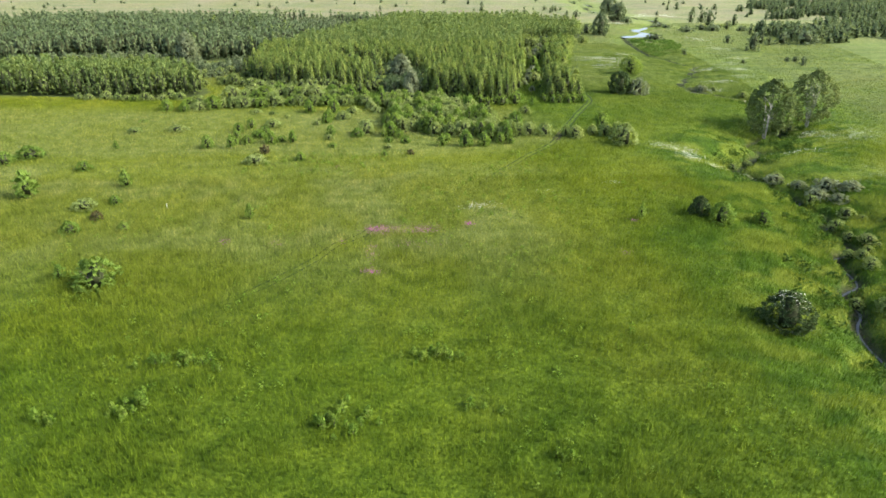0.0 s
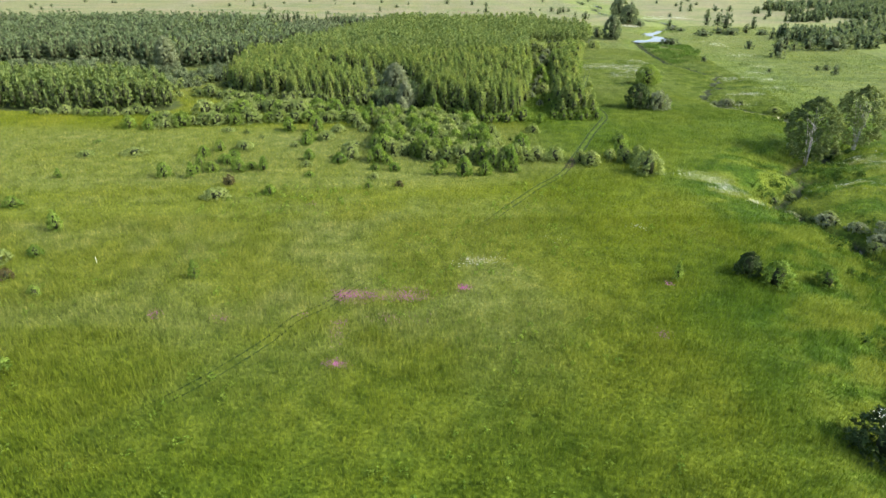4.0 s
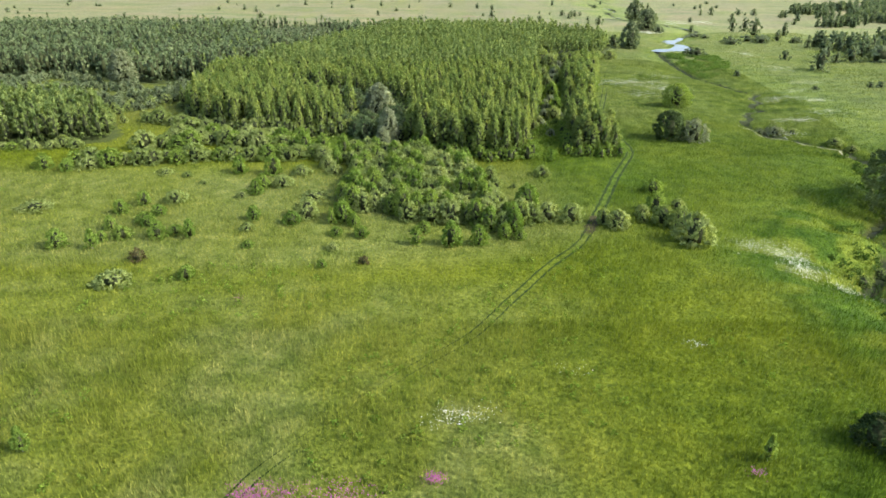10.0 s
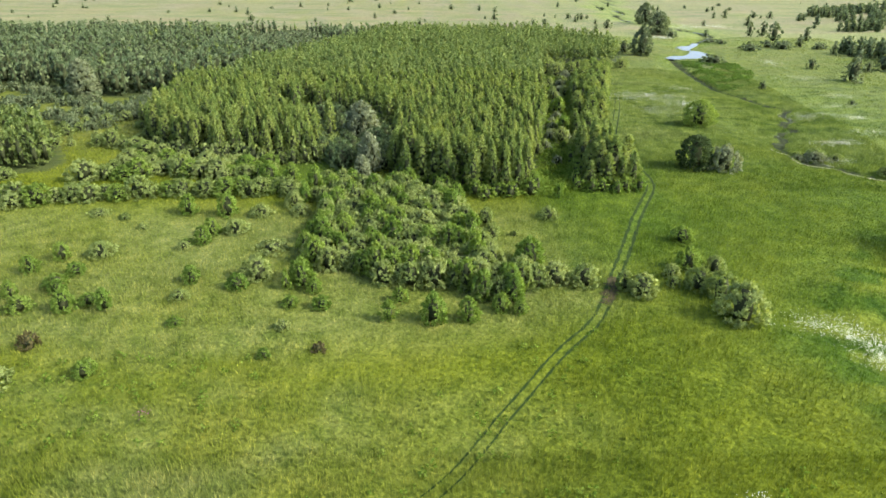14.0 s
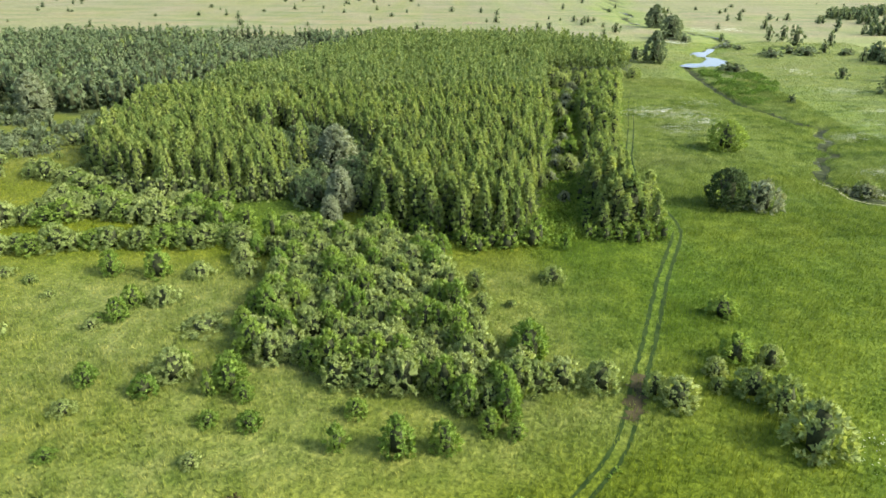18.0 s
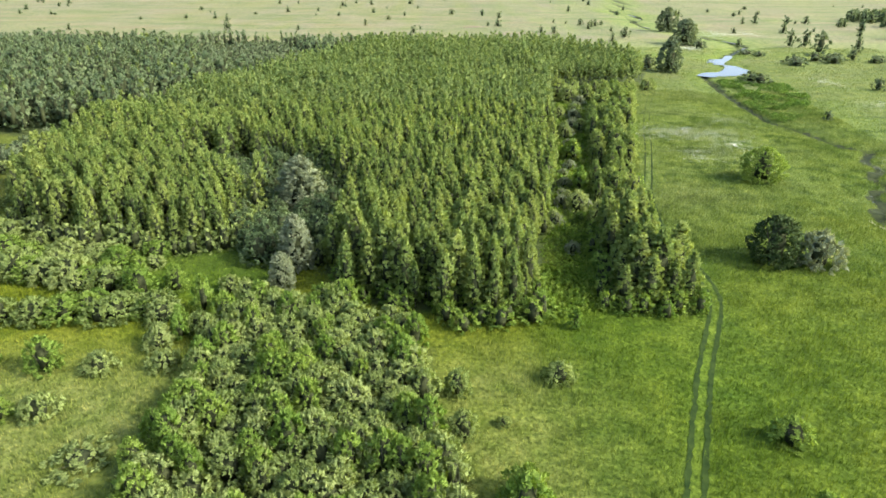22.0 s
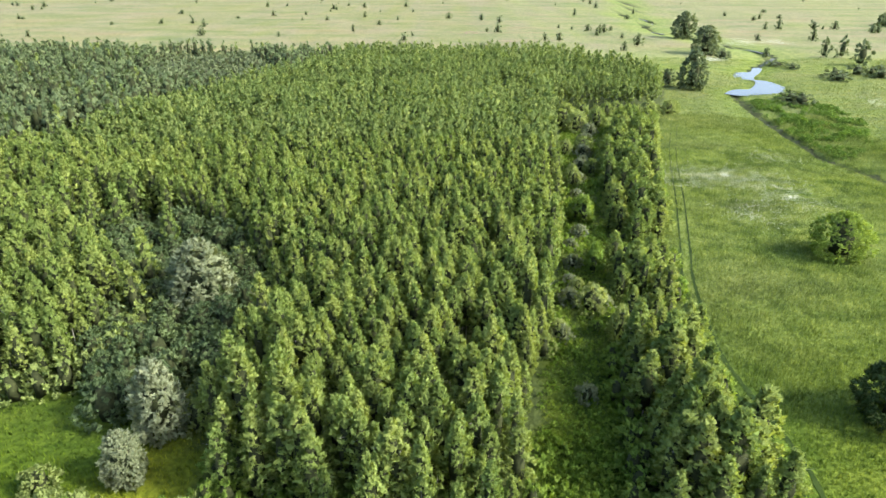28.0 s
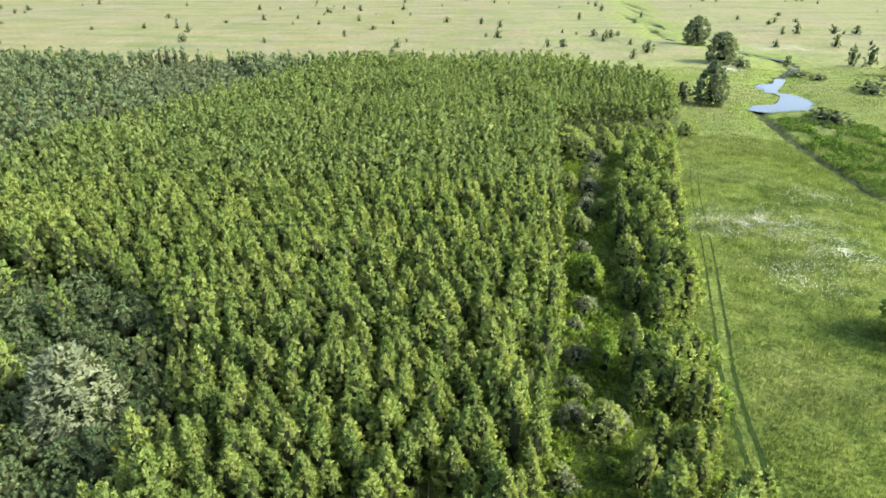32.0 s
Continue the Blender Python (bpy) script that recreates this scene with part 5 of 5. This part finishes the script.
for x0, y0, n, wide, deep in ((-36, 62, 9, 3, 2.5), (-31.5, 71, 12, 5, 2), (1.5, 73, 10, 5, 1.2), (-10, 60, 14, 4, 3), (15, 54, 4, 2, 1), (-45, 60, 5, 3, 2), (8, 62, 3, 3, 2)):
    for k in range(int(n * 1.5)):
        s = rng.uniform(0.5, 1.15)
        plant("weed", x0 + rng.normal(0, wide / 2), y0 + rng.normal(0, deep / 2), 1.2 * s, 1.7 * s, "bright green leafy weed clump in the meadow grass", "weed clumps")
r = np.random.default_rng(75)
x, y = scatter([(-45, 42), (50, 42), (62, 80), (60, 150), (30, 178), (-50, 165), (-70, 115)], 3.4, 76, 0.8)
keep = value_noise(x, y, 13, 77) > 0.55
joined("meadow_weeds", x[keep], y[keep], r.uniform(0.45, 1.0, keep.sum()), WEED_LEAF, "bush", 0.6, 6, 0.1, 9, 0.2, "small broad-leaved weeds scattered through the grass", "weeds", 78, body=False)


def flowers(name, spots, colour, size, tall, seed, label, category):
    """Flower heads on thin stems: x, y, radius along x and y, heads per square metre."""
    r = np.random.default_rng(seed)
    V, T, n = [], [], 0
    for x0, y0, ax, ay, dense in spots:
        m = int(math.pi * ax * ay * dense * 10)
        a, k = r.uniform(0, 6.28, m), r.random(m) ** 0.7 * (0.5 + 0.8 * r.random(m))
        x, y = x0 + ax * k * np.cos(a), y0 + ay * k * np.sin(a)
        keep = r.random(m) < (0.25 + 0.9 * value_noise(x, y, 2.2, seed)) ** 2
        x, y = x[keep], y[keep]
        m = len(x)
        z = ground_height(x, y) + tall * r.uniform(0.6, 1.25, m)
        s = size * r.uniform(0.6, 1.4, m)
        turn = r.uniform(0, 6.28, m)
        ring = [np.stack([x + s * np.cos(turn + q), y + s * np.sin(turn + q), z + r.normal(0, 0.3, m) * s], 1) for q in np.arange(4) * math.pi / 2]
        V.append(np.stack(ring, 1).reshape(-1, 3))
        T.append(n + np.arange(4 * m).reshape(m, 4))
        n += 4 * m
    return tagged(new(name, fast_mesh(name, np.concatenate(V), np.concatenate(T), material=colour)), label, category, kind="stuff")


WHITE_SPOTS = [(72, 172, 4.5, 7, 2.6), (66, 176, 7, 4, 0.8), (77, 165, 3.5, 6, 1.2), (44, 143, 3, 1.6, 0.8), (9, 127, 3, 1.8, 0.7), (12, 128.6, 4, 2.4, 0.9), (26, 137, 3, 2, 0.3),
               (87, 335, 16, 10, 1.5), (96, 321, 9, 12, 1.3), (84, 312, 7, 9, 0.8), (76, 332, 7, 5, 1.2), (125, 274, 9, 4.5, 2.4), (134, 309, 9, 5, 2), (147, 304, 7, 5, 2), (116, 260, 6, 3, 1.6),
               (159, 337, 8, 5, 2), (164, 372, 10, 9, 1.6), (170, 415, 6, 16, 1.4), (186, 579, 14, 20, 2), (206, 580, 10, 14, 2), (147, 512, 9, 9, 4), (117, 150, 14, 8, 0.5), (128, 188, 14, 10, 0.7), (120, 196, 7, 4, 1.4), (105, 172, 12, 6, 0.4),
               (104, 350, 10, 8, 0.6), (140, 285, 10, 5, 1.0), (150, 322, 8, 5, 1.0)]
PINK_SPOTS = [(-2.5, 116, 5.5, 2.2, 5.0), (-9.5, 115.6, 4, 2.6, 3.4), (8.4, 118.2, 1.3, 1.0, 6), (-9.3, 97.5, 1.8, 1.0, 4), (-10, 105, 1.5, 4, 1.6), (-16, 110, 2, 1.2, 1.2), (-2, 109, 5, 2, 0.4),
              (41.4, 118.7, 1.2, 0.9, 2.4), (36, 103.6, 1.4, 1.4, 1.2), (-37.5, 110, 1.6, 1.4, 1.6), (-28, 109, 1.5, 1.2, 1.5), (-21.7, 155, 1.4, 1.2, 1.6), (32, 614, 12, 12, 0.8), (56, 573, 7, 5, 0.6)]
flowers("white_flowers", WHITE_SPOTS, BLOSSOM, 0.05, 0.95, 91, "drifts of white umbel flowers in the grass", "flowers")
flowers("pink_flowers", PINK_SPOTS, FIREWEED, 0.06, 1.0, 92, "patches of pink-purple meadow flowers", "flowers")

# blossom over the top of the bush beside the bank
r = np.random.default_rng(95)
for x, y, w, h in right0_f:
    n = 110
    a, k = r.uniform(0, 6.28, n), 0.75 * np.sqrt(r.random(n))
    bx, by = x + 0.4 * w * k * np.cos(a), y + 0.4 * w * k * np.sin(a)
    bz = height_at(x, y) + 0.88 * h * np.sqrt(1 - 0.75 * k * k) + r.normal(0, 0.15, n)
    s = r.uniform(0.04, 0.1, n)
    quad = np.stack([np.stack([bx + s * np.cos(a + q), by + s * np.sin(a + q), bz + r.normal(0, 0.5, n) * s], 1) for q in np.arange(4) * math.pi / 2], 1).reshape(-1, 3)
    tagged(new("bush_blossom", fast_mesh("bush_blossom", quad, np.arange(4 * n).reshape(n, 4), material=BLOSSOM)), "pale blossom over the top of a dark bush", "blossom", kind="stuff")


def marker_stake(x, y):
    """A short pale stake with a pointed top."""
    top = new("marker_stake")
    top.matrix_world = pose(x, y, height_at(x, y), 4, 0, 20)
    v, f = tube([(0, 0, -0.2), (0, 0, 0.6), (0.01, 0, 1.25), (0.01, 0, 1.4)], [0.07, 0.065, 0.06, 0.012], 6)
    new("post", fast_mesh("post", v, f, material=BLOSSOM)).parent = top
    return tagged(top, "short pale wooden stake in tall meadow grass", "stake")


marker_stake(-54.6, 128.4)
